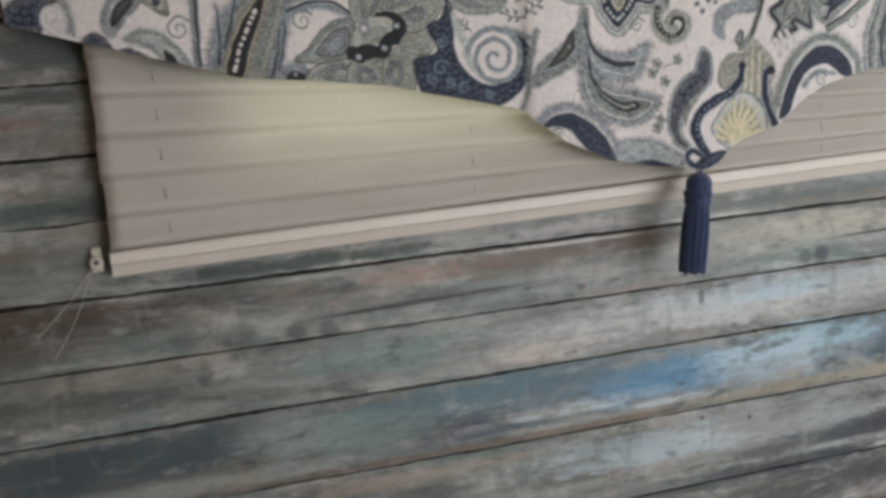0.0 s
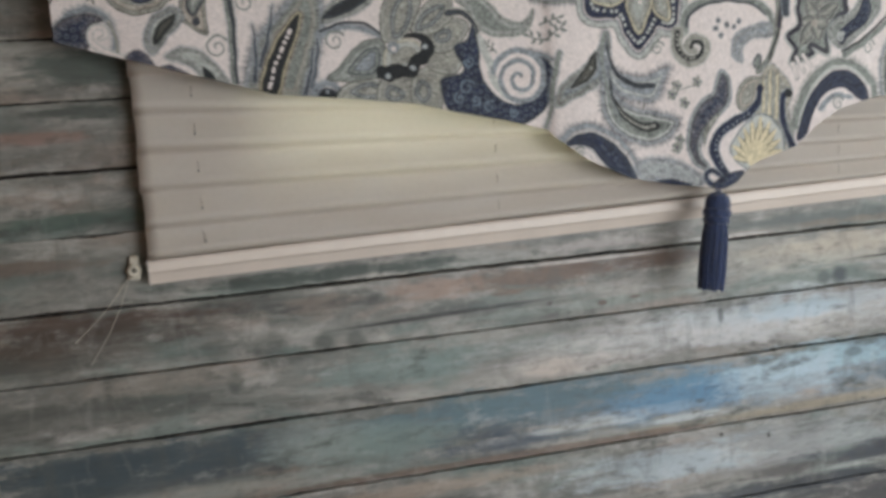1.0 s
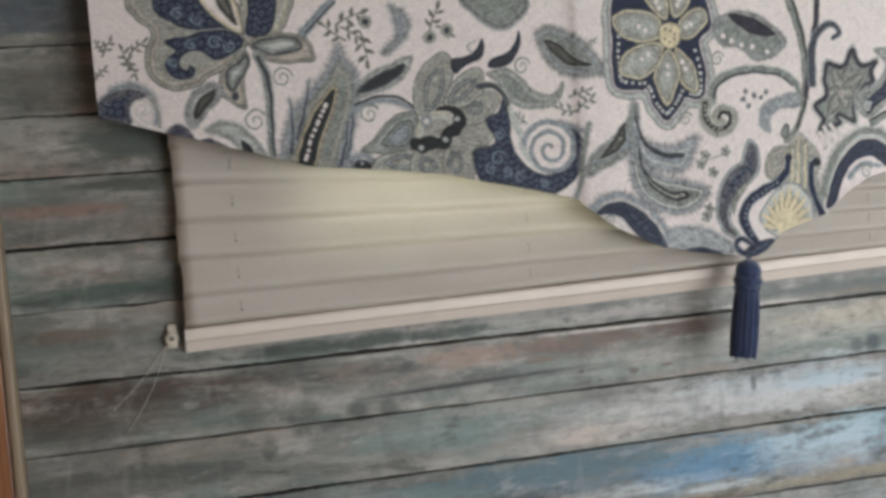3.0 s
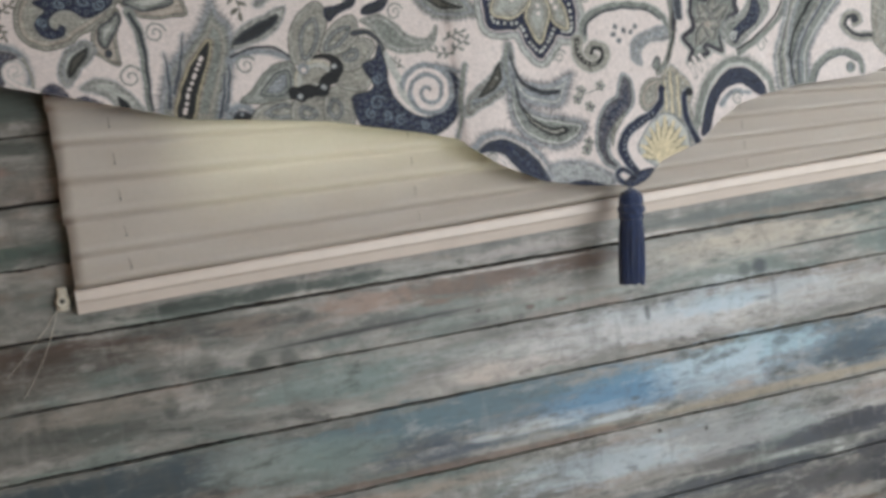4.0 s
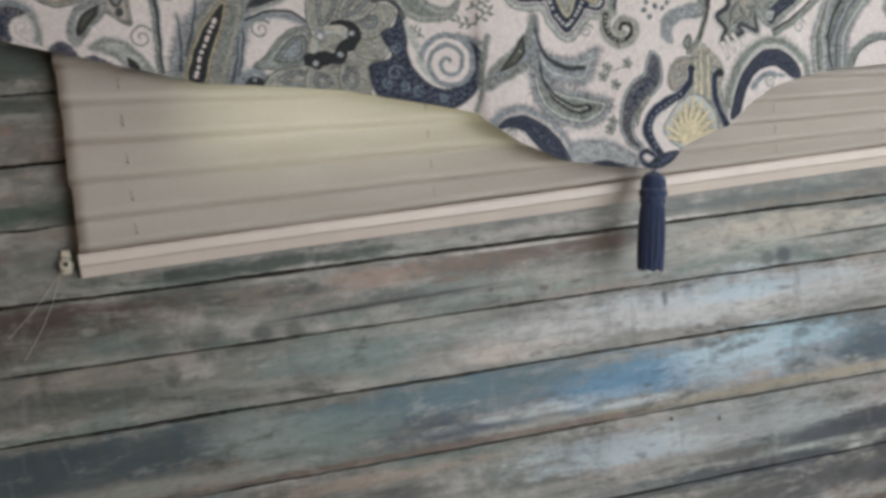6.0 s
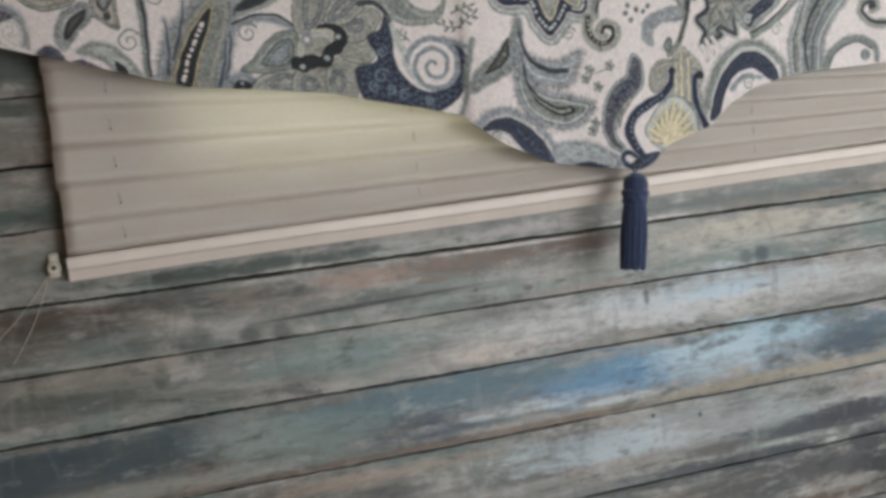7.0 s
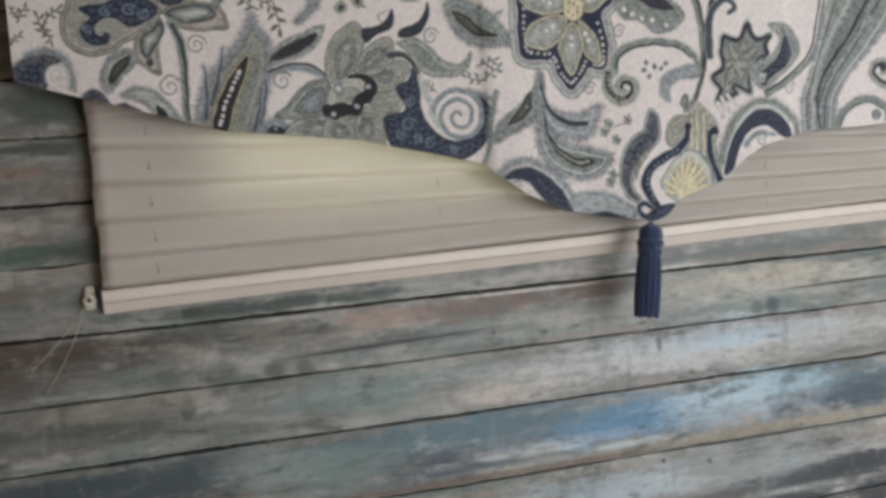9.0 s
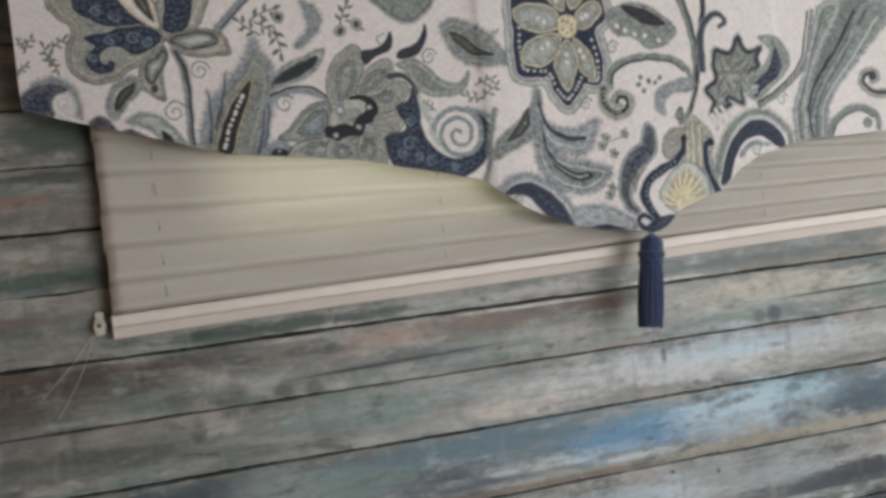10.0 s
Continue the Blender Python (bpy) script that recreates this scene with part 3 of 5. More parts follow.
def disc(at, r, colour):
    found = close_to(np.array([at, (at[0] + 1e-5, at[1])]), r + 0.003)
    if found:
        ink(found[0], (r - found[1]) / SOFT + 0.5, colour)


def twig(at, turn, size, colour):
    d = np.array([math.cos(turn), math.sin(turn)])
    q = np.array([-d[1], d[0]])
    a = np.array(at) - d * size / 2
    stroke(a, a + d * size / 2 + q * size * 0.08, a + d * size, 0.0014, 0.0008, colour)
    for k, s in ((0.25, 1), (0.42, -1), (0.6, 1), (0.78, -1)):
        b = a + d * size * k
        leaf(b, b + (d * 0.6 + q * s) * size * 0.30, size * 0.075, 0.1 * s, [(1, colour)])
    leaf(a + d * size * 0.9, a + d * size * 1.25, size * 0.08, 0.0, [(1, colour)])


def smooth_line(pts, closed=False, per=7):
    """A rounded line through a few points."""
    p = np.array(pts, float)
    n = len(p)
    ends = n if closed else n - 1
    out = []
    for i in range(ends):
        a, b, c, d = (p[(i + k) % n] if closed else p[min(max(i + k, 0), n - 1)] for k in (-1, 0, 1, 2))
        t = np.linspace(0, 1, per, endpoint=False)[:, None]
        out.append(0.5 * (2 * b + (c - a) * t + (2 * a - 5 * b + 4 * c - d) * t ** 2 + (3 * b - a - 3 * c + d) * t ** 3))
    out.append(p[:1] if closed else p[-1:])
    return np.concatenate(out)


def inside_of(line, p):
    odd = np.zeros(len(p), bool)
    for (x0, z0), (x1, z1) in zip(line, line[1:]):
        if z0 != z1:
            odd ^= ((z0 > p[:, 1]) != (z1 > p[:, 1])) & (p[:, 0] < (x1 - x0) * (p[:, 1] - z0) / (z1 - z0) + x0)
    return odd


def hairs(t, long):
    """Uneven short brushed lines along an edge."""
    s = t * long
    return np.clip(0.5 + 0.30 * np.sin(s / 0.0027 * math.tau + 3.0 * np.sin(s * 410) + 2.0 * np.sin(s * 173)) + 0.30 * np.sin(s / 0.0071 * math.tau + 2.5 * np.sin(s * 231)), 0, 1)


def shape(pts, layers, hair=0.0, tint=None, speck=0, worn=0.12):
    """A printed motif: a rounded outline whose colours change with the depth from its edge, with a hairy rim if wanted."""
    line = smooth_line(pts, True)
    out = max([hair] + [-d for d, _ in layers]) + 0.002
    found = close_to(line, out)
    if not found:
        return
    idx, d, t = found
    p = np.stack([PX[idx], PZ[idx]], 1)
    sd = np.where(inside_of(line, p), d, -d)
    long = length(line)
    if hair:
        h = hairs(t, long)
        reach = hair * (0.55 + 0.60 * h)
        ink(idx, np.clip(1 + sd / reach, 0, 1) * (0.55 + 0.35 * h), MIST if tint is None else tint)
    for depth, colour in layers:
        ink(idx, (sd - depth) / SOFT + 0.5, colour)
    for depth, colour in layers[1 if hair else 0:]:
        ink(idx, np.clip(1 - np.abs(sd - depth) / 0.0012, 0, 1) * 0.45, colour * 0.40)
    top = layers[-1][1]
    wash = 0.5 + 0.5 * np.sin(PX[idx] * 170 + 2.2 * np.sin(PZ[idx] * 140) + pts[0][0] * 40)
    body = np.clip((sd - layers[0][0]) / 0.002, 0, 1)
    ink(idx, body * wash * worn, top * 0.45)
    ink(idx, body * (1 - wash) * worn, top * 1.7)
    if hair:
        comb = hairs(t + 0.37, long)
        zone = np.clip(sd / 0.0015, 0, 1) * np.clip(1 - sd / 0.009, 0, 1)
        ink(idx, zone * comb * 0.30, WHITE)
        ink(idx, zone * (1 - comb) * 0.22, SLATE)
    if speck:
        speckle(idx, np.clip((sd - layers[-1][0]) / 0.0015 - 0.5, 0, 1), speck)


def line(pts, w0, w1, colour, hair=0.0, tint=None, belly=0.0, rim=None):
    """A brushed line that runs from one width to another, swelling by belly between."""
    way = smooth_line(pts)
    found = close_to(way, max(w0, w1) / 2 + belly + hair + 0.003)
    if not found:
        return
    idx, d, t = found
    half = (w0 + (w1 - w0) * t) / 2 + belly * np.sin(np.pi * t)
    if hair:
        h = hairs(t, length(way))
        ink(idx, np.clip(1 - (d - half) / (hair * (0.55 + 0.60 * h)), 0, 1) * (0.5 + 0.35 * h), MIST if tint is None else tint)
    if rim is not None:
        ink(idx, (half + 0.0014 - d) / SOFT + 0.5, rim)
    ink(idx, (half - d) / SOFT + 0.5, colour)


def dots(pts, n, r, colour):
    way = smooth_line(pts)
    for q in way[np.linspace(0, len(way) - 1, n).astype(int)]:
        disc(q, r, colour)


def curl(at, r, turn=0.0, w=0.0024, colour=None):
    spiral(at, r, 1.5, turn, w, w * 0.6, SAGE if colour is None else colour)


def flower_leaf(outer, inner, dark):
    """Pale rimmed leaf with a dark-edged heart."""
    shape(outer, [(0, OLIVE), (0.0010, TAUPE), (0.0034, OLIVE), (0.0042, ROSE)])
    shape(inner, [(0, dark), (0.0032, SAGE), (0.0065, PALE)])


def ray_petal(pts):
    """Petal of the great blossom: cream edge, sage field, pale heart with white drops."""
    shape(pts, [(-0.0008, SLATE), (0, CREAM * 0.75 + TAUPE * 0.25), (0.0030, SAGE), (0.0042, TAUPE), (0.0085, SAGE * 0.45 + PALE * 0.55)])
    mid = np.mean(pts, 0)
    far = np.array(pts[0])
    for q in (0.05, 0.35):
        disc(mid + (far - mid) * q, 0.0028, WHITE)


def taupe_petal(outer, inner=None):
    shape(outer, [(-0.0006, OLIVE), (0.0004, TAUPE * 0.7 + PALE * 0.3), (0.0045, TAUPE)])
    if inner:
        shape(inner, [(-0.0010, PALE), (0, SLATE), (0.0012, MIST * 0.6 + SAGE * 0.4), (0.0042, SLATE), (0.0050, TAUPE)], speck=2)


# outer corner: navy crescent with its white curl
line([(-0.065, 1.273), (-0.049, 1.289), (-0.031, 1.293), (-0.015, 1.285), (-0.008, 1.268), (-0.009, 1.253)], 0.006, 0.004, MIST, 0.006)
shape([(-0.072, 1.259), (-0.064, 1.277), (-0.049, 1.286), (-0.032, 1.289), (-0.018, 1.282), (-0.028, 1.278), (-0.033, 1.270), (-0.033, 1.256), (-0.044, 1.253)], [(0, DARK), (0.0015, NAVY)], 0.004, SLATE, 1)
line([(-0.003, 1.242), (-0.022, 1.252), (-0.032, 1.264), (-0.028, 1.274), (-0.018, 1.274), (-0.016, 1.266), (-0.022, 1.263)], 0.006, 0.002, WHITE, rim=PALE)
line([(-0.012, 1.280), (-0.007, 1.265), (-0.006, 1.249)], 0.0035, 0.003, TAUPE)
for at, turn, size in (((-0.053, 1.333), 1.1, 0.020), ((-0.034, 1.321), 1.9, 0.024), ((-0.022, 1.332), 0.7, 0.022), ((-0.029, 1.311), -1.2, 0.020), ((-0.061, 1.307), 0.9, 0.016), ((-0.059, 1.334), 2.2, 0.014)):
    twig(at, turn, size, OLIVE)
# large navy blossom
shape([(-0.030, 1.377), (-0.020, 1.361), (-0.007, 1.347), (-0.015, 1.325), (-0.014, 1.306), (-0.004, 1.292), (0.014, 1.285), (0.036, 1.288), (0.051, 1.298), (0.068, 1.306), (0.086, 1.320), (0.095, 1.341), (0.083, 1.378), (0.036, 1.416), (-0.019, 1.412)],
      [(0, OLIVE), (0.0012, TAUPE), (0.0048, OLIVE), (0.0056, ROSE), (0.0100, TAUPE)])
shape([(-0.003, 1.373), (0.008, 1.361), (0.030, 1.350), (0.053, 1.346), (0.074, 1.346), (0.087, 1.340), (0.073, 1.358), (0.054, 1.372), (0.034, 1.398), (0.005, 1.399)], [(-0.0012, PALE), (0, DARK), (0.0008, NAVY)], 0, None, 1)
shape([(0.047, 1.347), (0.071, 1.347), (0.087, 1.340), (0.087, 1.329), (0.069, 1.318), (0.055, 1.317), (0.042, 1.326), (0.030, 1.325), (0.021, 1.317), (0.021, 1.310), (0.026, 1.307), (0.031, 1.311), (0.036, 1.307), (0.032, 1.299), (0.020, 1.296), (0.009, 1.302), (0.005, 1.312), (0.009, 1.321), (0.016, 1.328), (0.006, 1.336), (0.010, 1.340), (0.029, 1.342)],
      [(-0.0012, PALE), (0, DARK), (0.0008, NAVY)], 0, None, 1)
for at, r, turn in (((0.022, 1.366), 0.0060, 1.0), ((0.042, 1.359), 0.0060, 2.2), ((0.058, 1.334), 0.0070, 0.5), ((0.074, 1.330), 0.0060, 3.0), ((0.034, 1.333), 0.0055, 1.4), ((0.014, 1.315), 0.0050, 2.0)):
    spiral(at, r, 1.3, turn, 0.0024, 0.0014, BLUE)
shape([(0.088, 1.345), (0.067, 1.355), (0.051, 1.372), (0.044, 1.392), (0.064, 1.397), (0.084, 1.372)], [(-0.001, OLIVE), (0, CREAM), (0.003, WHITE)])
shape([(0.083, 1.352), (0.070, 1.364), (0.063, 1.380), (0.071, 1.391), (0.080, 1.369)], [(0, OLIVE), (0.0015, DARK), (0.004, OLIVE)])
shape([(0.090, 1.335), (0.112, 1.334), (0.128, 1.342), (0.140, 1.360), (0.147, 1.395), (0.094, 1.396)], [(0, OLIVE), (0.0012, TAUPE), (0.0060, CREAM), (0.0075, PALE), (0.0110, ROSE)])
shape([(0.091, 1.344), (0.095, 1.362), (0.100, 1.396), (0.124, 1.395), (0.126, 1.365), (0.119, 1.345), (0.106, 1.338), (0.097, 1.339)], [(-0.0012, PALE), (0, DARK), (0.0012, NAVY)], 0, None, 1)
line([(0.153, 1.340), (0.167, 1.355), (0.185, 1.373)], 0.010, 0.008, MIST, 0.003)
line([(0.157, 1.341), (0.171, 1.355), (0.190, 1.373)], 0.003, 0.003, SLATE)
flower_leaf([(0.095, 1.334), (0.113, 1.340), (0.137, 1.342), (0.154, 1.337), (0.162, 1.326), (0.164, 1.311), (0.143, 1.309), (0.119, 1.310), (0.101, 1.321)], [(0.097, 1.331), (0.112, 1.337), (0.134, 1.339), (0.148, 1.334), (0.151, 1.325), (0.138, 1.320), (0.120, 1.318), (0.105, 1.323)], SLATE * 0.6)
flower_leaf([(0.092, 1.324), (0.093, 1.311), (0.086, 1.293), (0.086, 1.263), (0.070, 1.269), (0.060, 1.279), (0.059, 1.289), (0.061, 1.302), (0.073, 1.312), (0.086, 1.321)], [(0.090, 1.321), (0.093, 1.308), (0.083, 1.294), (0.073, 1.281), (0.066, 1.292), (0.069, 1.306), (0.079, 1.312)], SLATE * 0.6)
disc((0.075, 1.276), 0.0045, SLATE * 0.6)
line([(0.102, 1.319), (0.110, 1.295), (0.111, 1.267), (0.110, 1.236), (0.109, 1.210)], 0.010, 0.006, SAGE, 0.003)
line([(0.103, 1.316), (0.111, 1.294), (0.113, 1.267), (0.112, 1.236), (0.112, 1.210)], 0.0045, 0.0030, SLATE * 0.55)
curl((0.127, 1.294), 0.0105, 0.2)
curl((0.094, 1.249), 0.0115, 0.5)
# ringed leaf and the arches of the hem beside it
shape([(0.053, 1.292), (0.063, 1.283), (0.056, 1.272), (0.042, 1.258), (0.030, 1.244), (0.022, 1.250), (0.022, 1.266), (0.031, 1.283), (0.044, 1.290)], [(0, MIST), (0.0012, SAGE), (0.0042, MIST), (0.0065, PALE)], 0.003, MIST)
shape([(0.055, 1.283), (0.047, 1.269), (0.032, 1.255), (0.030, 1.261), (0.037, 1.274), (0.046, 1.281)], [(-0.001, SAGE), (0, DARK), (0.003, OLIVE * 0.5)])
shape([(0.002, 1.241), (0.010, 1.249), (0.019, 1.247), (0.031, 1.229), (0.018, 1.232)], [(0, NAVY)], 0.003, VIOLET)
shape([(0.032, 1.229), (0.045, 1.232), (0.062, 1.222), (0.047, 1.222)], [(0, NAVY)], 0.003, VIOLET)
shape([(0.042, 1.244), (0.058, 1.250), (0.077, 1.245), (0.094, 1.227), (0.102, 1.210), (0.077, 1.216), (0.069, 1.227), (0.057, 1.235), (0.045, 1.238)], [(0, SAGE), (0.004, PALE * 0.6 + SAGE * 0.4)], 0.004)
shape([(0.077, 1.229), (0.086, 1.223), (0.090, 1.214), (0.079, 1.218)], [(0, DARK)])
# feathered leaf with the beaded slit
shape([(0.119, 1.202), (0.126, 1.234), (0.136, 1.258), (0.154, 1.275), (0.171, 1.293), (0.181, 1.308), (0.191, 1.326), (0.199, 1.307), (0.209, 1.294), (0.209, 1.266), (0.199, 1.235), (0.187, 1.204), (0.179, 1.186), (0.144, 1.191)],
      [(0, MIST), (0.0055, SAGE), (0.0085, TAUPE), (0.0125, ROSE), (0.0140, SAGE)], 0.0085, SLATE * 0.8 + MIST * 0.2)
for p, q in (((0.131, 1.212), (0.133, 1.271)), ((0.138, 1.227), (0.156, 1.291)), ((0.191, 1.201), (0.202, 1.260)), ((0.182, 1.192), (0.195, 1.242))):
    line([p, np.array(p) * 0.5 + np.array(q) * 0.5 + (0.002, 0), q], 0.005, 0.001, SLATE, 0.005)
shape([(0.183, 1.278), (0.173, 1.249), (0.161, 1.222), (0.151, 1.194), (0.138, 1.198), (0.143, 1.220), (0.154, 1.244), (0.167, 1.262)], [(-0.0055, ROSE), (-0.0042, OLIVE), (-0.0030, CREAM), (-0.0012, OLIVE), (0, DARK)])
dots([(0.172, 1.262), (0.162, 1.244), (0.152, 1.223), (0.146, 1.204)], 13, 0.0021, WHITE)
# slim dark leaf, its stem and curl
shape([(0.205, 1.270), (0.222, 1.293), (0.247, 1.303), (0.273, 1.312), (0.265, 1.291), (0.244, 1.277), (0.221, 1.270)], [(0, SAGE), (0.003, PALE)], 0.003)
shape([(0.208, 1.274), (0.226, 1.289), (0.250, 1.299), (0.264, 1.302), (0.259, 1.292), (0.242, 1.281), (0.222, 1.275)], [(-0.001, SAGE), (0, SLATE * 0.5), (0.0035, DARK * 1.6)])
line([(0.204, 1.256), (0.224, 1.263), (0.246, 1.263), (0.262, 1.257), (0.271, 1.251)], 0.006, 0.004, MIST, 0.005)
line([(0.205, 1.260), (0.224, 1.267), (0.247, 1.268), (0.262, 1.262), (0.272, 1.253)], 0.0032, 0.0028, SLATE * 0.45)
curl((0.220, 1.249), 0.0105, 0.6)
line([(0.190, 1.188), (0.198, 1.201), (0.211, 1.205), (0.225, 1.191)], 0.008, 0.005, MIST, 0.006)
shape([(0.196, 1.189), (0.202, 1.199), (0.213, 1.198), (0.221, 1.189), (0.208, 1.185)], [(0, SLATE), (0.002, DARK)])
disc((0.208, 1.195), 0.0022, MIST)
# sage comma leaf behind the blossom
shape([(0.358, 1.287), (0.378, 1.293), (0.396, 1.285), (0.411, 1.268), (0.427, 1.260), (0.439, 1.262), (0.449, 1.274), (0.447, 1.257), (0.434, 1.246), (0.408, 1.244), (0.391, 1.249), (0.378, 1.258), (0.369, 1.277)], [(0, SAGE), (0.0030, PALE * 0.4 + SAGE * 0.6), (0.0075, SAGE)], 0.002, TAUPE)
# taupe blossom with the black scalloped eye
taupe_petal([(0.266, 1.206), (0.247, 1.209), (0.223, 1.198), (0.219, 1.182), (0.256, 1.176), (0.280, 1.178)], [(0.262, 1.202), (0.246, 1.201), (0.232, 1.193), (0.251, 1.185), (0.271, 1.187)])
taupe_petal([(0.271, 1.206), (0.305, 1.207), (0.316, 1.178), (0.292, 1.170), (0.263, 1.175)], [(0.278, 1.199), (0.272, 1.188), (0.283, 1.179), (0.294, 1.188)])
taupe_petal([(0.307, 1.209), (0.335, 1.216), (0.353, 1.204), (0.341, 1.192), (0.328, 1.159), (0.302, 1.169)], [(0.312, 1.202), (0.305, 1.187), (0.315, 1.176), (0.324, 1.186), (0.320, 1.199)])
taupe_petal([(0.321, 1.233), (0.352, 1.239), (0.362, 1.227), (0.353, 1.207), (0.326, 1.212)])
taupe_petal([(0.320, 1.247), (0.338, 1.264), (0.358, 1.268), (0.371, 1.258), (0.362, 1.242), (0.348, 1.232), (0.332, 1.231)], [(0.331, 1.250), (0.340, 1.256), (0.351, 1.254), (0.348, 1.244), (0.335, 1.242)])
taupe_petal([(0.306, 1.255), (0.313, 1.273), (0.327, 1.287), (0.345, 1.295), (0.354, 1.288), (0.353, 1.273), (0.347, 1.262), (0.330, 1.252), (0.316, 1.250)], [(0.311, 1.257), (0.319, 1.273), (0.336, 1.283), (0.346, 1.281), (0.339, 1.268), (0.324, 1.258)])
taupe_petal([(0.274, 1.246), (0.272, 1.269), (0.277, 1.288), (0.289, 1.303), (0.307, 1.314), (0.318, 1.305), (0.318, 1.288), (0.311, 1.271), (0.302, 1.254), (0.293, 1.246)], [(0.284, 1.251), (0.284, 1.271), (0.290, 1.287), (0.305, 1.296), (0.309, 1.283), (0.303, 1.263), (0.294, 1.251)])
shape([(0.275, 1.244), (0.258, 1.249), (0.240, 1.239), (0.222, 1.221), (0.208, 1.209), (0.233, 1.205), (0.260, 1.207), (0.275, 1.213)], [(-0.0006, OLIVE), (0.0005, SAGE), (0.0050, PALE * 0.4 + SAGE * 0.6)])
shape([(0.269, 1.237), (0.257, 1.240), (0.244, 1.231), (0.232, 1.215), (0.248, 1.211), (0.265, 1.216)], [(0, SLATE), (0.0012, SAGE), (0.005, SLATE), (0.0058, MIST)], speck=2)
shape([(0.274, 1.235), (0.290, 1.246), (0.309, 1.246), (0.320, 1.233), (0.310, 1.217), (0.289, 1.211), (0.274, 1.215)], [(0, CREAM * 0.5 + PALE * 0.5), (0.003, PALE), (0.009, TAUPE)])
disc((0.285, 1.239), 0.0068, MIST)
disc((0.285, 1.238), 0.0030, WHITE)
line([(0.299, 1.250), (0.310, 1.251), (0.320, 1.246), (0.325, 1.237), (0.318, 1.228), (0.309, 1.223), (0.303, 1.213), (0.292, 1.213), (0.280, 1.215), (0.274, 1.209)], 0.0040, 0.0100, DARK, belly=0.0032)
for at in ((0.323, 1.239), (0.316, 1.225), (0.303, 1.212), (0.278, 1.209), (0.288, 1.213), (0.271, 1.213)):
    disc(at, 0.0078, DARK)
for at in ((0.320, 1.238), (0.305, 1.216), (0.277, 1.208)):
    disc(at, 0.0034, MIST)
    disc(at, 0.0018, PALE)
line([(0.347, 1.273), (0.363, 1.274), (0.375, 1.264), (0.380, 1.251)], 0.006, 0.005, SLATE * 0.6, rim=TAUPE)
shape([(0.318, 1.305), (0.336, 1.308), (0.348, 1.315), (0.355, 1.327), (0.358, 1.316), (0.351, 1.304), (0.335, 1.298), (0.321, 1.289)], [(0, NAVY), (0.0025, SLATE * 0.45)])
shape([(0.363, 1.302), (0.380, 1.309), (0.392, 1.317), (0.400, 1.335), (0.401, 1.317), (0.392, 1.303), (0.382, 1.295), (0.362, 1.294)], [(0, NAVY), (0.0025, SLATE * 0.45)])
line([(0.343, 1.310), (0.338, 1.320), (0.347, 1.325)], 0.002, 0.0015, SAGE)
curl((0.401, 1.294), 0.0095, 0.3)
# grey leaf above, sprigs in the open ground
shape([(0.421, 1.330), (0.443, 1.337), (0.475, 1.319), (0.494, 1.296), (0.504, 1.282), (0.476, 1.278), (0.450, 1.283), (0.431, 1.300)], [(0, SAGE), (0.0035, MIST), (0.0075, SAGE)], 0.006, SLATE)
shape([(0.429, 1.322), (0.447, 1.318), (0.466, 1.300), (0.486, 1.291), (0.461, 1.291), (0.442, 1.304)], [(-0.0012, PALE), (0, DARK), (0.003, OLIVE * 0.6)])
for at, turn, size in (((0.468, 1.259), 0.3, 0.024), ((0.453, 1.241), 2.9, 0.026), ((0.473, 1.246), 0.7, 0.026), ((0.396, 1.234), 2.4, 0.018), ((0.485, 1.316), 0.6, 0.014)):
    twig(at, turn, size, SAGE * 0.8)
for at, turn, size in (((0.187, 1.340), 2.5, 0.030), ((0.205, 1.355), 0.4, 0.034), ((0.219, 1.323), -1.4, 0.034), ((0.206, 1.339), -0.6, 0.026), ((0.301, 1.351), 1.2, 0.030), ((0.313, 1.338), -0.6, 0.020)):
    twig(at, turn, size, OLIVE)
for at in ((0.223, 1.351), (0.295, 1.331), (0.315, 1.338)):
    disc(at, 0.0075, TAUPE)
    disc(at, 0.0035, SLATE * 0.6)
shape([(0.251, 1.369), (0.269, 1.359), (0.271, 1.337), (0.249, 1.316), (0.239, 1.316), (0.256, 1.335), (0.254, 1.356)], [(0, SAGE), (0.003, MIST)], 0.006, MIST)
shape([(0.334, 1.375), (0.345, 1.356), (0.374, 1.336), (0.399, 1.344), (0.415, 1.366), (0.389, 1.386)], [(0, SAGE), (0.003, SLATE), (0.005, SAGE)], 0.003)
# navy wave with its spiral
line([(0.382, 1.243), (0.394, 1.215), (0.399, 1.194), (0.413, 1.178), (0.432, 1.176)], 0.010, 0.008, PALE)
shape([(0.376, 1.258), (0.381, 1.235), (0.381, 1.212), (0.388, 1.191), (0.402, 1.175), (0.423, 1.167), (0.442, 1.172), (0.455, 1.187), (0.459, 1.204), (0.453, 1.218), (0.464, 1.212), (0.469, 1.195), (0.465, 1.177), (0.453, 1.158), (0.425, 1.144), (0.393, 1.144), (0.359, 1.152), (0.341, 1.170), (0.336, 1.200), (0.358, 1.205), (0.363, 1.213), (0.355, 1.229), (0.354, 1.237), (0.369, 1.243)],
      [(-0.0012, SAGE), (0, NAVY)], 0.0, None, 1)
for at, r, turn in (((0.365, 1.190), 0.0085, 0.4), ((0.355, 1.179), 0.0060, 2.0), ((0.390, 1.167), 0.0065, 1.0), ((0.370, 1.219), 0.0060, 3.0), ((0.374, 1.175), 0.0055, 4.0), ((0.420, 1.159), 0.0050, 2.5)):
    spiral(at, r, 1.3, turn, 0.0024, 0.0014, BLUE)
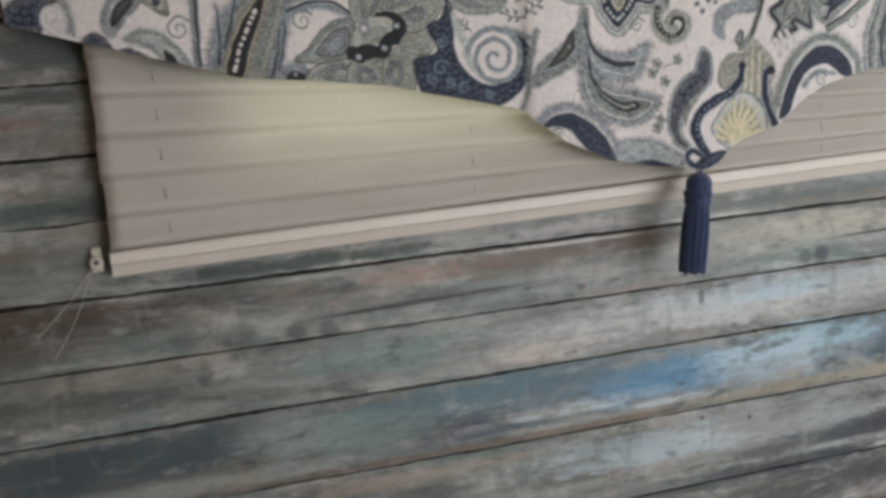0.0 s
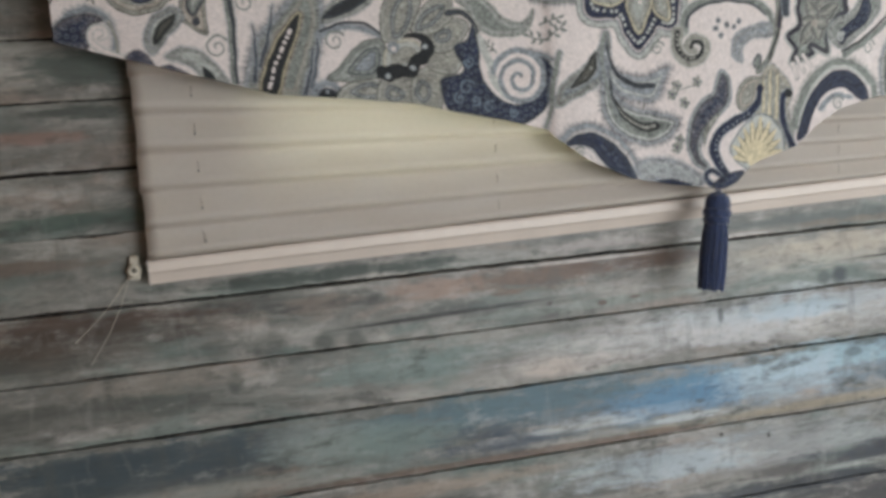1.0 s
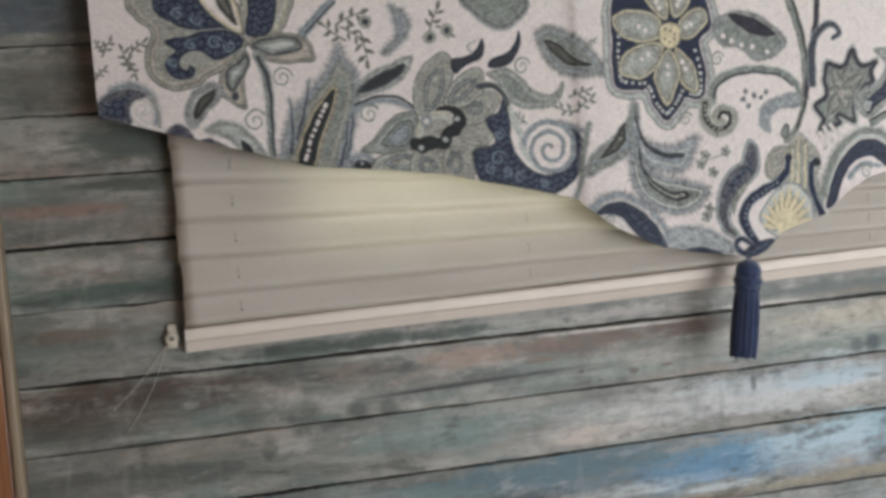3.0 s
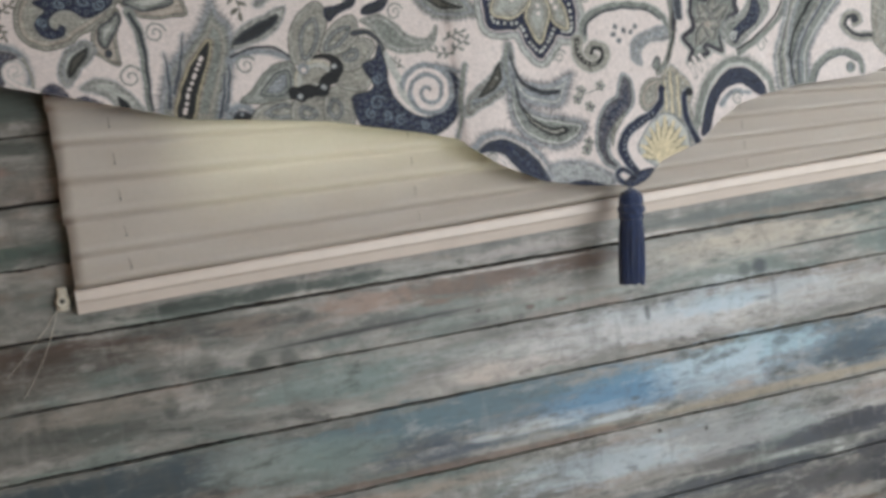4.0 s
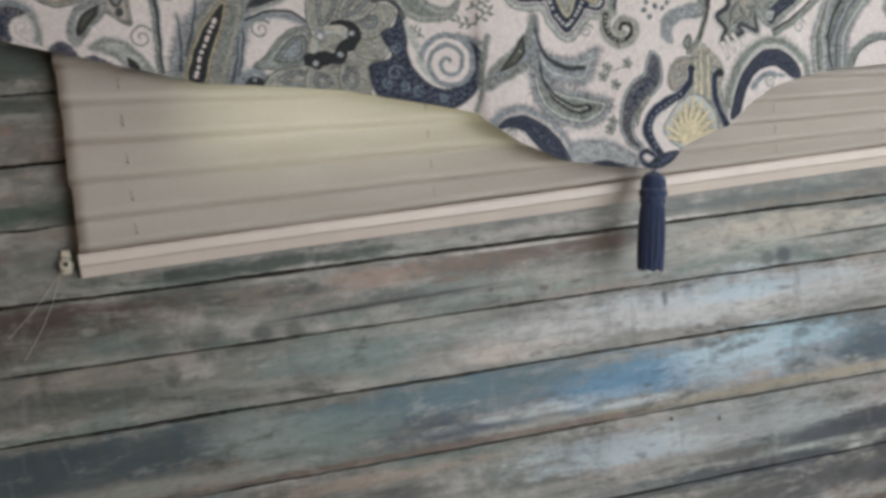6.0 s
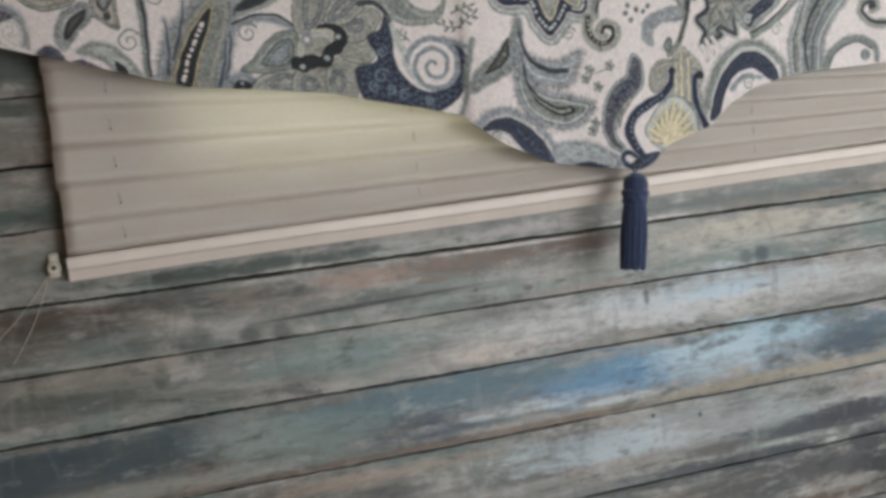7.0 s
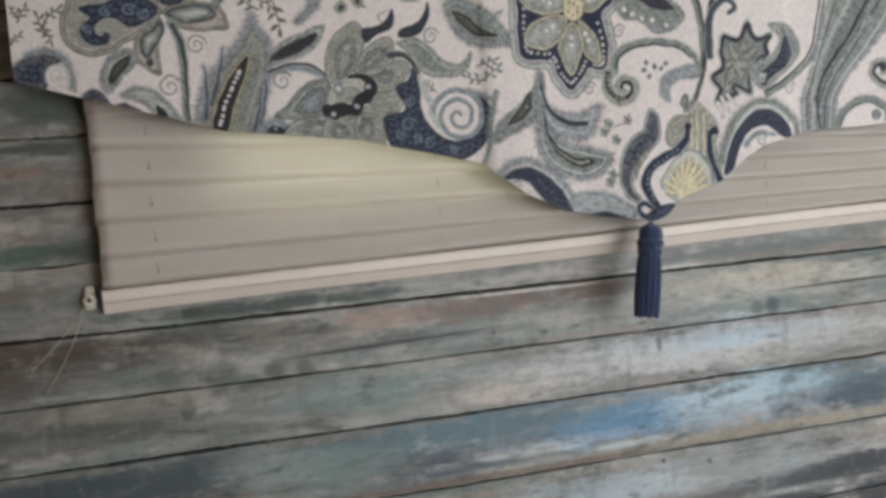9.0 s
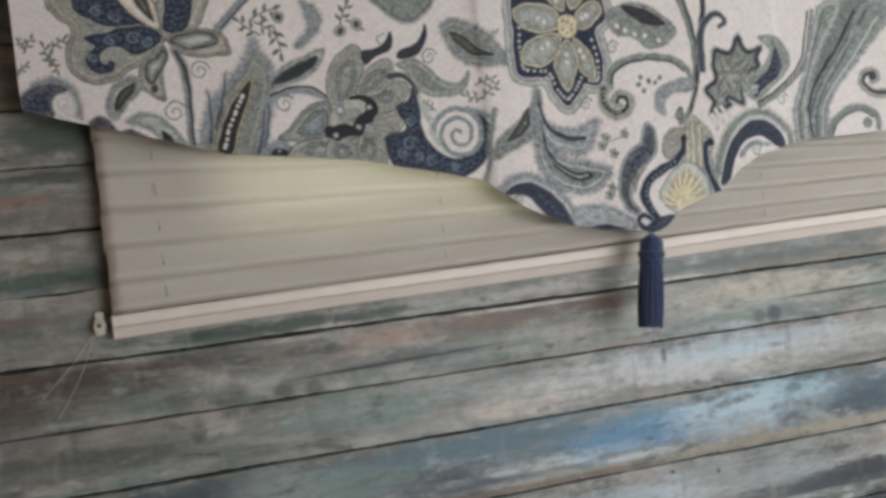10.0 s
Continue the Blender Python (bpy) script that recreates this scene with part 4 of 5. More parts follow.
line([(0.403, 1.206), (0.410, 1.220), (0.432, 1.225), (0.455, 1.222), (0.467, 1.216)], 0.005, 0.004, MIST, 0.006, SLATE)
spiral((0.429, 1.197), 0.0290, -2.3, 2.8, 0.0105, 0.004, MIST)
spiral((0.429, 1.197), 0.0255, -2.1, 2.9, 0.0050, 0.0022, WHITE)
line([(0.476, 1.222), (0.467, 1.189), (0.464, 1.162), (0.457, 1.139)], 0.006, 0.004, SAGE, 0.004)
# ringed grey leaf beside the pleat
shape([(0.538, 1.244), (0.520, 1.220), (0.500, 1.203), (0.475, 1.185), (0.468, 1.161), (0.488, 1.168), (0.511, 1.177), (0.532, 1.191), (0.541, 1.218)], [(0, SAGE), (0.003, OLIVE), (0.005, SAGE), (0.0085, MIST)], 0.003)
shape([(0.521, 1.222), (0.521, 1.202), (0.508, 1.188), (0.487, 1.182), (0.496, 1.193), (0.509, 1.207)], [(-0.001, PALE), (0, DARK), (0.003, OLIVE * 0.5)], 0, None, 2)
# great blossom of the middle panel
shape([(0.513, 1.354), (0.512, 1.321), (0.510, 1.288), (0.515, 1.263), (0.546, 1.259), (0.554, 1.260), (0.561, 1.240), (0.578, 1.221), (0.597, 1.239), (0.603, 1.247), (0.625, 1.246), (0.631, 1.275), (0.626, 1.303), (0.625, 1.315), (0.640, 1.329), (0.639, 1.350), (0.623, 1.381), (0.573, 1.403), (0.528, 1.387)],
      [(-0.0110, SAGE), (-0.0098, PALE), (-0.0040, MIST), (-0.0022, WHITE), (0, NAVY)])
for way, n in (([(0.522, 1.341), (0.520, 1.314), (0.519, 1.288), (0.524, 1.270), (0.551, 1.267)], 16), ([(0.557, 1.262), (0.566, 1.242), (0.578, 1.230), (0.590, 1.241), (0.600, 1.255)], 13), ([(0.610, 1.252), (0.622, 1.252), (0.624, 1.275), (0.619, 1.302)], 11)):
    dots(way, n, 0.0021, PALE)
ray_petal([(0.581, 1.340), (0.563, 1.356), (0.549, 1.383), (0.577, 1.380), (0.587, 1.352)])
ray_petal([(0.592, 1.344), (0.589, 1.372), (0.608, 1.391), (0.616, 1.364), (0.604, 1.346)])
ray_petal([(0.596, 1.322), (0.615, 1.317), (0.637, 1.338), (0.628, 1.353), (0.604, 1.343)])
ray_petal([(0.575, 1.320), (0.547, 1.315), (0.522, 1.325), (0.515, 1.346), (0.543, 1.353), (0.573, 1.343)])
ray_petal([(0.593, 1.307), (0.609, 1.295), (0.619, 1.276), (0.618, 1.253), (0.600, 1.263), (0.595, 1.285)])
ray_petal([(0.577, 1.311), (0.552, 1.313), (0.527, 1.302), (0.519, 1.281), (0.544, 1.272), (0.569, 1.286)])
ray_petal([(0.584, 1.305), (0.570, 1.289), (0.564, 1.269), (0.579, 1.239), (0.594, 1.264), (0.598, 1.285)])
shape([(0.576, 1.333), (0.590, 1.337), (0.602, 1.327), (0.598, 1.311), (0.584, 1.305), (0.573, 1.316)], [(0, OLIVE), (0.001, CREAM)])
dots([(0.582, 1.329), (0.590, 1.326), (0.594, 1.319), (0.588, 1.313), (0.581, 1.318)], 6, 0.0018, OLIVE)
# plumes under it
shape([(0.535, 1.244), (0.538, 1.211), (0.556, 1.195), (0.588, 1.190), (0.615, 1.200), (0.608, 1.178), (0.597, 1.161), (0.570, 1.163), (0.544, 1.175), (0.531, 1.204)], [(0, MIST), (0.006, PALE), (0.009, MIST)], 0.0085, SLATE)
line([(0.535, 1.233), (0.542, 1.205), (0.555, 1.189), (0.576, 1.180), (0.595, 1.179)], 0.0015, 0.0062, SLATE * 0.45, belly=0.001)
shape([(0.534, 1.204), (0.542, 1.175), (0.566, 1.156), (0.600, 1.147), (0.626, 1.136), (0.615, 1.117), (0.589, 1.109), (0.558, 1.118), (0.534, 1.138), (0.525, 1.167)], [(0, MIST), (0.0045, SLATE), (0.0058, PALE), (0.0090, SAGE)], 0.0075, SLATE)
line([(0.538, 1.190), (0.541, 1.166), (0.559, 1.143), (0.581, 1.131), (0.597, 1.131)], 0.002, 0.0110, DARK, belly=0.001)
line([(0.546, 1.157), (0.560, 1.142), (0.581, 1.131), (0.595, 1.131)], 0.001, 0.0040, TAUPE)
line([(0.535, 1.242), (0.529, 1.218), (0.534, 1.180), (0.548, 1.140)], 0.006, 0.002, SAGE, 0.003)
# arches, sprigs and stems of the middle panel
line([(0.636, 1.240), (0.641, 1.261), (0.659, 1.272), (0.691, 1.277), (0.729, 1.272), (0.749, 1.258), (0.755, 1.239)], 0.0095, 0.0055, SAGE, 0.003, rim=PALE)
line([(0.640, 1.246), (0.645, 1.258), (0.661, 1.268), (0.690, 1.273), (0.727, 1.268), (0.746, 1.255)], 0.0040, 0.0030, SLATE * 0.7)
line([(0.628, 1.238), (0.627, 1.222), (0.635, 1.208), (0.650, 1.205), (0.663, 1.215), (0.661, 1.226), (0.648, 1.230), (0.641, 1.221), (0.648, 1.216)], 0.016, 0.010, TAUPE, 0.003, PALE)
line([(0.628, 1.238), (0.627, 1.223), (0.636, 1.210), (0.651, 1.208), (0.659, 1.215), (0.658, 1.225), (0.649, 1.227), (0.645, 1.220)], 0.0068, 0.0040, DARK)
dots([(0.628, 1.236), (0.628, 1.223), (0.636, 1.210), (0.648, 1.208)], 8, 0.0016, TAUPE)
for at in ((0.682, 1.250), (0.693, 1.245), (0.678, 1.241), (0.685, 1.233), (0.703, 1.242), (0.710, 1.248)):
    disc(at, 0.0034, MIST * 0.6)
shape([(0.750, 1.245), (0.719, 1.240), (0.702, 1.229), (0.699, 1.209), (0.712, 1.199), (0.714, 1.217), (0.730, 1.228), (0.752, 1.228)], [(0, MIST), (0.003, PALE), (0.004, MIST)], 0.003, MIST, 2)
shape([(0.733, 1.208), (0.739, 1.203), (0.735, 1.189), (0.727, 1.196)], [(0, SLATE), (0.002, SAGE)])
curl((0.647, 1.291), 0.0080, 0.3)
curl((0.602, 1.222), 0.0075, 0.3)
shape([(0.643, 1.334), (0.675, 1.347), (0.708, 1.339), (0.740, 1.311), (0.725, 1.292), (0.699, 1.287), (0.676, 1.303), (0.652, 1.308)], [(0, OLIVE), (0.001, SAGE), (0.005, MIST), (0.008, SAGE)], 0.003)
shape([(0.664, 1.343), (0.696, 1.339), (0.728, 1.317), (0.694, 1.319)], [(-0.001, PALE), (0, DARK), (0.0025, VIOLET)])
dots([(0.656, 1.318), (0.672, 1.309), (0.691, 1.304), (0.714, 1.297)], 5, 0.0030, WHITE)
line([(0.742, 1.373), (0.758, 1.324), (0.764, 1.282), (0.761, 1.240), (0.750, 1.205), (0.733, 1.187)], 0.0100, 0.0030, SAGE, 0.002, rim=OLIVE)
line([(0.747, 1.373), (0.762, 1.317), (0.767, 1.274), (0.762, 1.236), (0.749, 1.202)], 0.0030, 0.0024, DARK)
line([(0.763, 1.239), (0.771, 1.288), (0.783, 1.337), (0.785, 1.372)], 0.0050, 0.0060, VIOLET, rim=OLIVE)
line([(0.772, 1.256), (0.775, 1.301), (0.788, 1.321), (0.804, 1.327), (0.813, 1.316), (0.804, 1.309)], 0.0095, 0.0040, SLATE * 0.8, 0.002, rim=MIST)
for at in ((0.625, 1.177), (0.651, 1.180), (0.634, 1.156), (0.619, 1.167), (0.627, 1.112), (0.623, 1.103)):
    for k in range(5):
        disc((at[0] + 0.0045 * math.cos(k * 1.257), at[1] + 0.0045 * math.sin(k * 1.257)), 0.0026, TAUPE if k % 2 else SAGE)
    disc(at, 0.0020, SLATE)
line([(0.622, 1.167), (0.633, 1.173), (0.648, 1.175)], 0.0012, 0.0012, SAGE)
# speckled navy leaf and the beaded crest above the point
shape([(0.684, 1.188), (0.692, 1.172), (0.688, 1.152), (0.668, 1.135), (0.654, 1.118), (0.648, 1.097), (0.658, 1.077), (0.644, 1.090), (0.640, 1.112), (0.645, 1.134), (0.657, 1.153), (0.674, 1.164)], [(-0.0052, MIST), (-0.0030, PALE), (-0.0014, MIST), (0, DARK), (0.0014, NAVY)], 0.004, MIST, 1)
shape([(0.683, 1.144), (0.672, 1.129), (0.663, 1.117), (0.657, 1.103), (0.657, 1.117), (0.665, 1.132)], [(0, SAGE), (0.0015, TAUPE)])
shape([(0.735, 1.180), (0.749, 1.196), (0.764, 1.186), (0.778, 1.165), (0.773, 1.136), (0.779, 1.103), (0.764, 1.090), (0.751, 1.122), (0.731, 1.133), (0.724, 1.143)], [(0, TAUPE), (0.003, CREAM * 0.4 + TAUPE * 0.6), (0.006, TAUPE)], 0.002)
for p, q in (((0.750, 1.187), (0.747, 1.135)), ((0.759, 1.181), (0.756, 1.130)), ((0.741, 1.175), (0.739, 1.139))):
    line([p, q], 0.002, 0.003, CREAM)
shape([(0.737, 1.180), (0.715, 1.179), (0.702, 1.160), (0.707, 1.143), (0.725, 1.143), (0.735, 1.158)], [(0, OLIVE), (0.001, TAUPE), (0.004, OLIVE), (0.005, ROSE), (0.0085, OLIVE), (0.0092, TAUPE)])
line([(0.683, 1.065), (0.673, 1.084), (0.670, 1.102), (0.681, 1.119), (0.701, 1.130), (0.720, 1.138), (0.732, 1.151), (0.736, 1.167)], 0.0100, 0.0058, NAVY, belly=0.0015, rim=MIST)
disc((0.736, 1.166), 0.0052, NAVY)
dots([(0.678, 1.076), (0.672, 1.100), (0.681, 1.117), (0.702, 1.129), (0.718, 1.137)], 14, 0.0014, MIST)
# cream fan
shape([(0.691, 1.091), (0.701, 1.113), (0.719, 1.130), (0.737, 1.137), (0.754, 1.127), (0.766, 1.104), (0.762, 1.082), (0.724, 1.064)], [(0, MIST), (0.002, PALE)])
for q in ((0.693, 1.087), (0.693, 1.100), (0.702, 1.111), (0.711, 1.121), (0.723, 1.129), (0.736, 1.134), (0.748, 1.127), (0.756, 1.117), (0.762, 1.104), (0.764, 1.090)):
    leaf((0.727, 1.081), q, 0.0058, 0.0, [(1, OLIVE), (0.86, CREAM)])
disc((0.728, 1.088), 0.0170, CREAM)
line([(0.772, 1.161), (0.766, 1.154), (0.764, 1.133), (0.770, 1.111), (0.777, 1.092)], 0.0060, 0.0080, NAVY, rim=MIST)
disc((0.773, 1.159), 0.0052, DARK)
# cloth gathered at the point
line([(0.680, 1.049), (0.664, 1.055), (0.657, 1.067), (0.665, 1.073), (0.674, 1.066)], 0.0060, 0.0040, NAVY, rim=MIST)
shape([(0.664, 1.055), (0.684, 1.068), (0.710, 1.068), (0.697, 1.052), (0.680, 1.040), (0.669, 1.046)], [(0, SLATE * 0.6), (0.0015, NAVY)], 0, None, 1)
# hem paisleys of the point
line([(0.474, 1.123), (0.489, 1.135), (0.514, 1.136), (0.546, 1.119), (0.567, 1.094)], 0.007, 0.004, MIST, 0.0075, SLATE)
shape([(0.477, 1.117), (0.490, 1.127), (0.512, 1.129), (0.538, 1.115), (0.557, 1.095), (0.570, 1.068), (0.549, 1.074), (0.533, 1.085), (0.520, 1.099), (0.507, 1.113), (0.492, 1.116)], [(-0.001, PALE), (0, NAVY), (0.0018, NAVY * 0.6 + SLATE * 0.4), (0.0065, NAVY)], 0, None, 1)
line([(0.489, 1.110), (0.500, 1.112), (0.509, 1.104), (0.516, 1.094)], 0.005, 0.003, WHITE, 0.003, MIST)
curl((0.495, 1.107), 0.0065, 0.6)
shape([(0.568, 1.089), (0.607, 1.092), (0.640, 1.078), (0.654, 1.062), (0.645, 1.054), (0.608, 1.064), (0.577, 1.068)], [(0, MIST), (0.004, PALE * 0.4 + MIST * 0.6)], 0.006, MIST)
shape([(0.595, 1.064), (0.616, 1.066), (0.640, 1.056), (0.629, 1.052)], [(0, NAVY)])
# violet-edged blossom of the wing
shape([(0.831, 1.298), (0.842, 1.276), (0.867, 1.281), (0.858, 1.266), (0.859, 1.253), (0.843, 1.244), (0.838, 1.230), (0.830, 1.223), (0.829, 1.203), (0.806, 1.213), (0.809, 1.204), (0.778, 1.195), (0.782, 1.211), (0.772, 1.227), (0.789, 1.240), (0.787, 1.261), (0.794, 1.281), (0.816, 1.275)], [(-0.003, PALE), (0, VIOLET), (0.0050, SAGE)])
for q in ((0.827, 1.277), (0.848, 1.264), (0.802, 1.268), (0.791, 1.242), (0.790, 1.215), (0.817, 1.220), (0.831, 1.238)):
    leaf((0.813, 1.244), q, 0.0088, 0.0, [(1, SAGE * 0.7), (0.88, SAGE), (0.50, TAUPE)])
line([(0.838, 1.230), (0.843, 1.244), (0.859, 1.253), (0.858, 1.266), (0.865, 1.278), (0.842, 1.275), (0.831, 1.295), (0.816, 1.274), (0.795, 1.279), (0.789, 1.261), (0.790, 1.240), (0.774, 1.227), (0.784, 1.212), (0.780, 1.197), (0.807, 1.205)], 0.0052, 0.0048, VIOLET)
disc((0.812, 1.241), 0.0048, ROSE)
shape([(0.863, 1.293), (0.894, 1.292), (0.913, 1.268), (0.906, 1.244), (0.875, 1.223), (0.850, 1.208), (0.830, 1.224), (0.839, 1.243), (0.867, 1.254), (0.879, 1.276)], [(0, SAGE), (0.0045, PALE), (0.0060, SAGE)], 0.003)
shape([(0.889, 1.279), (0.899, 1.257), (0.889, 1.239), (0.865, 1.225), (0.850, 1.213), (0.842, 1.225), (0.856, 1.237), (0.876, 1.251)], [(-0.001, PALE), (0, DARK), (0.0014, NAVY)], 0, None, 1)
curl((0.849, 1.223), 0.0055, 0.5, 0.003, PALE)
line([(0.854, 1.201), (0.885, 1.215), (0.918, 1.235), (0.937, 1.257), (0.947, 1.288), (0.956, 1.325)], 0.0080, 0.0060, SAGE)
line([(0.851, 1.205), (0.882, 1.219), (0.913, 1.239), (0.931, 1.259), (0.940, 1.289), (0.949, 1.325)], 0.0030, 0.0030, DARK)
curl((0.894, 1.209), 0.0095, 0.3)
# navy arch of the wing hem
line([(0.780, 1.119), (0.790, 1.148), (0.806, 1.173), (0.837, 1.191), (0.871, 1.186), (0.900, 1.164), (0.904, 1.141)], 0.011, 0.008, SAGE, 0.008, SAGE)
line([(0.785, 1.119), (0.795, 1.147), (0.810, 1.170), (0.838, 1.187), (0.867, 1.183), (0.892, 1.163)], 0.003, 0.003, PALE)
shape([(0.782, 1.102), (0.795, 1.142), (0.811, 1.165), (0.837, 1.182), (0.865, 1.179), (0.887, 1.161), (0.892, 1.140), (0.873, 1.147), (0.853, 1.160), (0.826, 1.157), (0.807, 1.136), (0.796, 1.108)], [(0, NAVY), (0.0025, NAVY * 0.6 + SLATE * 0.4), (0.0075, NAVY)], 0, None, 1)
line([(0.816, 1.138), (0.836, 1.152), (0.864, 1.148)], 0.007, 0.004, MIST, 0.003)
curl((0.842, 1.142), 0.0080, 0.4)
for p, q in (((0.785, 1.201), (0.794, 1.184)), ((0.780, 1.194), (0.785, 1.176)), ((0.794, 1.203), (0.804, 1.189))):
    line([p, q], 0.005, 0.002, WHITE, 0.003, SAGE)
# tall feathered leaf of the wing
shape([(0.926, 1.148), (0.930, 1.192), (0.942, 1.229), (0.959, 1.265), (0.997, 1.335), (1.055, 1.333), (1.011, 1.269), (0.968, 1.226), (0.949, 1.190), (0.945, 1.147)], [(0, SAGE), (0.006, SAGE * 0.8)])
shape([(0.936, 1.150), (0.944, 1.191), (0.965, 1.226), (1.005, 1.269), (1.039, 1.330), (1.095, 1.327), (1.047, 1.276), (1.008, 1.239), (0.984, 1.217), (0.967, 1.188), (0.961, 1.148)], [(0, MIST), (0.004, SAGE), (0.010, MIST), (0.013, SAGE)], 0.006, SLATE)
shape([(0.914, 1.149), (0.913, 1.193), (0.928, 1.229), (0.945, 1.273), (0.968, 1.332), (1.005, 1.331), (0.962, 1.265), (0.944, 1.228), (0.935, 1.191), (0.932, 1.148)], [(0, MIST), (0.003, PALE), (0.006, TAUPE), (0.009, SAGE)], 0.004, MIST)
line([(0.945, 1.151), (0.951, 1.190), (0.966, 1.220), (1.000, 1.259), (1.045, 1.322)], 0.0022, 0.0030, SLATE)
line([(0.955, 1.151), (0.960, 1.190), (0.977, 1.217), (1.015, 1.255), (1.064, 1.313)], 0.0020, 0.0030, PALE)
line([(0.940, 1.150), (0.937, 1.184), (0.943, 1.212), (0.956, 1.234), (0.987, 1.268), (1.026, 1.323)], 0.0026, 0.0044, DARK)
line([(0.954, 1.229), (0.970, 1.253), (0.995, 1.276), (1.013, 1.301)], 0.0016, 0.0030, DARK)
line([(0.965, 1.227), (0.985, 1.250), (1.008, 1.274), (1.030, 1.300)], 0.003, 0.003, TAUPE)
line([(0.921, 1.151), (0.922, 1.192), (0.935, 1.229), (0.952, 1.273), (0.976, 1.324)], 0.0018, 0.0018, SLATE)
# scrolls at the wing's end
line([(1.071, 1.204), (1.045, 1.208), (1.029, 1.222), (1.034, 1.235), (1.049, 1.237), (1.055, 1.228), (1.045, 1.223)], 0.012, 0.008, TAUPE, 0.003)
line([(1.070, 1.205), (1.045, 1.210), (1.032, 1.223), (1.037, 1.233), (1.048, 1.235), (1.051, 1.228)], 0.0050, 0.0046, SLATE * 0.45)
disc((1.046, 1.229), 0.0050, SLATE * 0.5)
line([(0.964, 1.151), (0.981, 1.176), (1.016, 1.189), (1.045, 1.179), (1.051, 1.159)], 0.0105, 0.0070, SAGE, 0.004)
line([(0.970, 1.151), (0.986, 1.173), (1.018, 1.184), (1.043, 1.174)], 0.0025, 0.0025, SLATE)
disc((1.033, 1.166), 0.0078, SAGE)
disc((1.033, 1.166), 0.0040, MIST)
shape([(1.076, 1.250), (1.101, 1.275), (1.164, 1.281), (1.220, 1.236), (1.196, 1.181), (1.114, 1.171), (1.077, 1.188)], [(0, OLIVE), (0.001, TAUPE), (0.006, ROSE), (0.008, TAUPE)], 0, None, 2)
shape([(1.141, 1.248), (1.202, 1.268), (1.281, 1.240), (1.277, 1.192), (1.197, 1.189)], [(0, OLIVE), (0.001, SAGE), (0.008, PALE)], 0, None, 2)

# printed grain: the inks lie unevenly on the weave, the bare cloth hardly at all
mottle = np.random.default_rng(7).normal(size=X.shape)
for _ in range(2):
    mottle = (mottle + np.roll(mottle, 1, 0) + np.roll(mottle, -1, 0) + np.roll(mottle, 1, 1) + np.roll(mottle, -1, 1)) / 5
mottle /= mottle.std()
inked = np.clip(1.25 - INKS.mean(2) / WHITE.mean(), 0.02, 1)
INKS *= np.clip(1 + 0.22 * mottle * inked, 0.4, 1.8)[..., None]


CREASE = 1.195


def fold_depth(x, z):
    """How far the cloth stands off the wall: a proud box-pleated middle panel, soft waves, and a crease where the lining ends."""
    panel = 0.5 * (np.tanh((x - 0.4637) / 0.005) - np.tanh((x - 0.8945) / 0.006))
    drop = np.clip((1.40 - z) / 0.3, 0, 1)
    wave = 0.004 * drop * np.sin(x * 17 + 0.6) + 0.0025 * drop * np.sin(x * 41 + z * 5)
    crease = 0.0024 * np.exp(-((z - CREASE - 0.004 * np.sin(x * 6)) / 0.0035) ** 2) * (0.25 + 0.75 * (1 - panel))
    gather = 0.006 * np.exp(-(((x - TIP[0]) / 0.03) ** 2 + ((z - TIP[1]) / 0.03) ** 2))
    return 0.054 + 0.005 * panel + wave - crease + gather


def valance_fabric():
    """One cloth: lining up the back, the printed front, the top laid back to the wall, and a return at each end."""
    y = -fold_depth(X, Z)
    verts = [np.stack([X, y, Z], 2)]
    back = [np.stack([X[:1], y[:1] + 0.0035, Z[:1] + 0.001], 2)]
    top = [np.stack([X[-1:], np.full_like(y[-1:], v), Z[-1:] + 0.001], 2) for v in (-0.03, 0.0)]
    grid = np.concatenate(back + verts + top, 0)
    tint = np.concatenate([INKS[:1], INKS, np.tile(WHITE, (2, X.shape[1], 1))], 0)
    left = grid[:, :1].copy()
    left[..., 1] = 0.0
    right = grid[:, -1:].copy()
    right[..., 1] = 0.0
    grid = np.concatenate([left, grid, right], 1)
    tint = np.concatenate([tint[:, :1], tint, tint[:, -1:]], 1)
    n, m = grid.shape[:2]
    num = np.arange(n * m).reshape(n, m)
    quads = np.stack([num[:-1, :-1], num[:-1, 1:], num[1:, 1:], num[1:, :-1]], -1).reshape(-1, 4)
    me = bpy.data.meshes.new("fabric")
    me.vertices.add(n * m)
    me.vertices.foreach_set("co", grid.reshape(-1).astype(np.float32))
    me.loops.add(quads.size)
    me.loops.foreach_set("vertex_index", quads.reshape(-1).astype(np.int32))
    me.polygons.add(len(quads))
    me.polygons.foreach_set("loop_start", np.arange(0, quads.size, 4, dtype=np.int32))
    me.polygons.foreach_set("use_smooth", np.ones(len(quads), dtype=bool))
    me.update(calc_edges=True)
    att = me.color_attributes.new("print", "FLOAT_COLOR", "POINT")
    att.data.foreach_set("color", np.concatenate([tint, np.ones((n, m, 1))], 2).reshape(-1).astype(np.float32))
    me.materials.append(CLOTH)
    return me


valance = thing("window_valance", "white cotton valance printed with navy and grey paisley", "valance", (0, 0, 0))
fabric = new("fabric", valance_fabric())
fabric.parent = valance
part("mounting_board", boxes(((VX0 + 0.004, -0.045, VTOP - 0.02), (VX1 - 0.004, -0.001, VTOP - 0.001)), bevel=0.001), BEAD, valance)


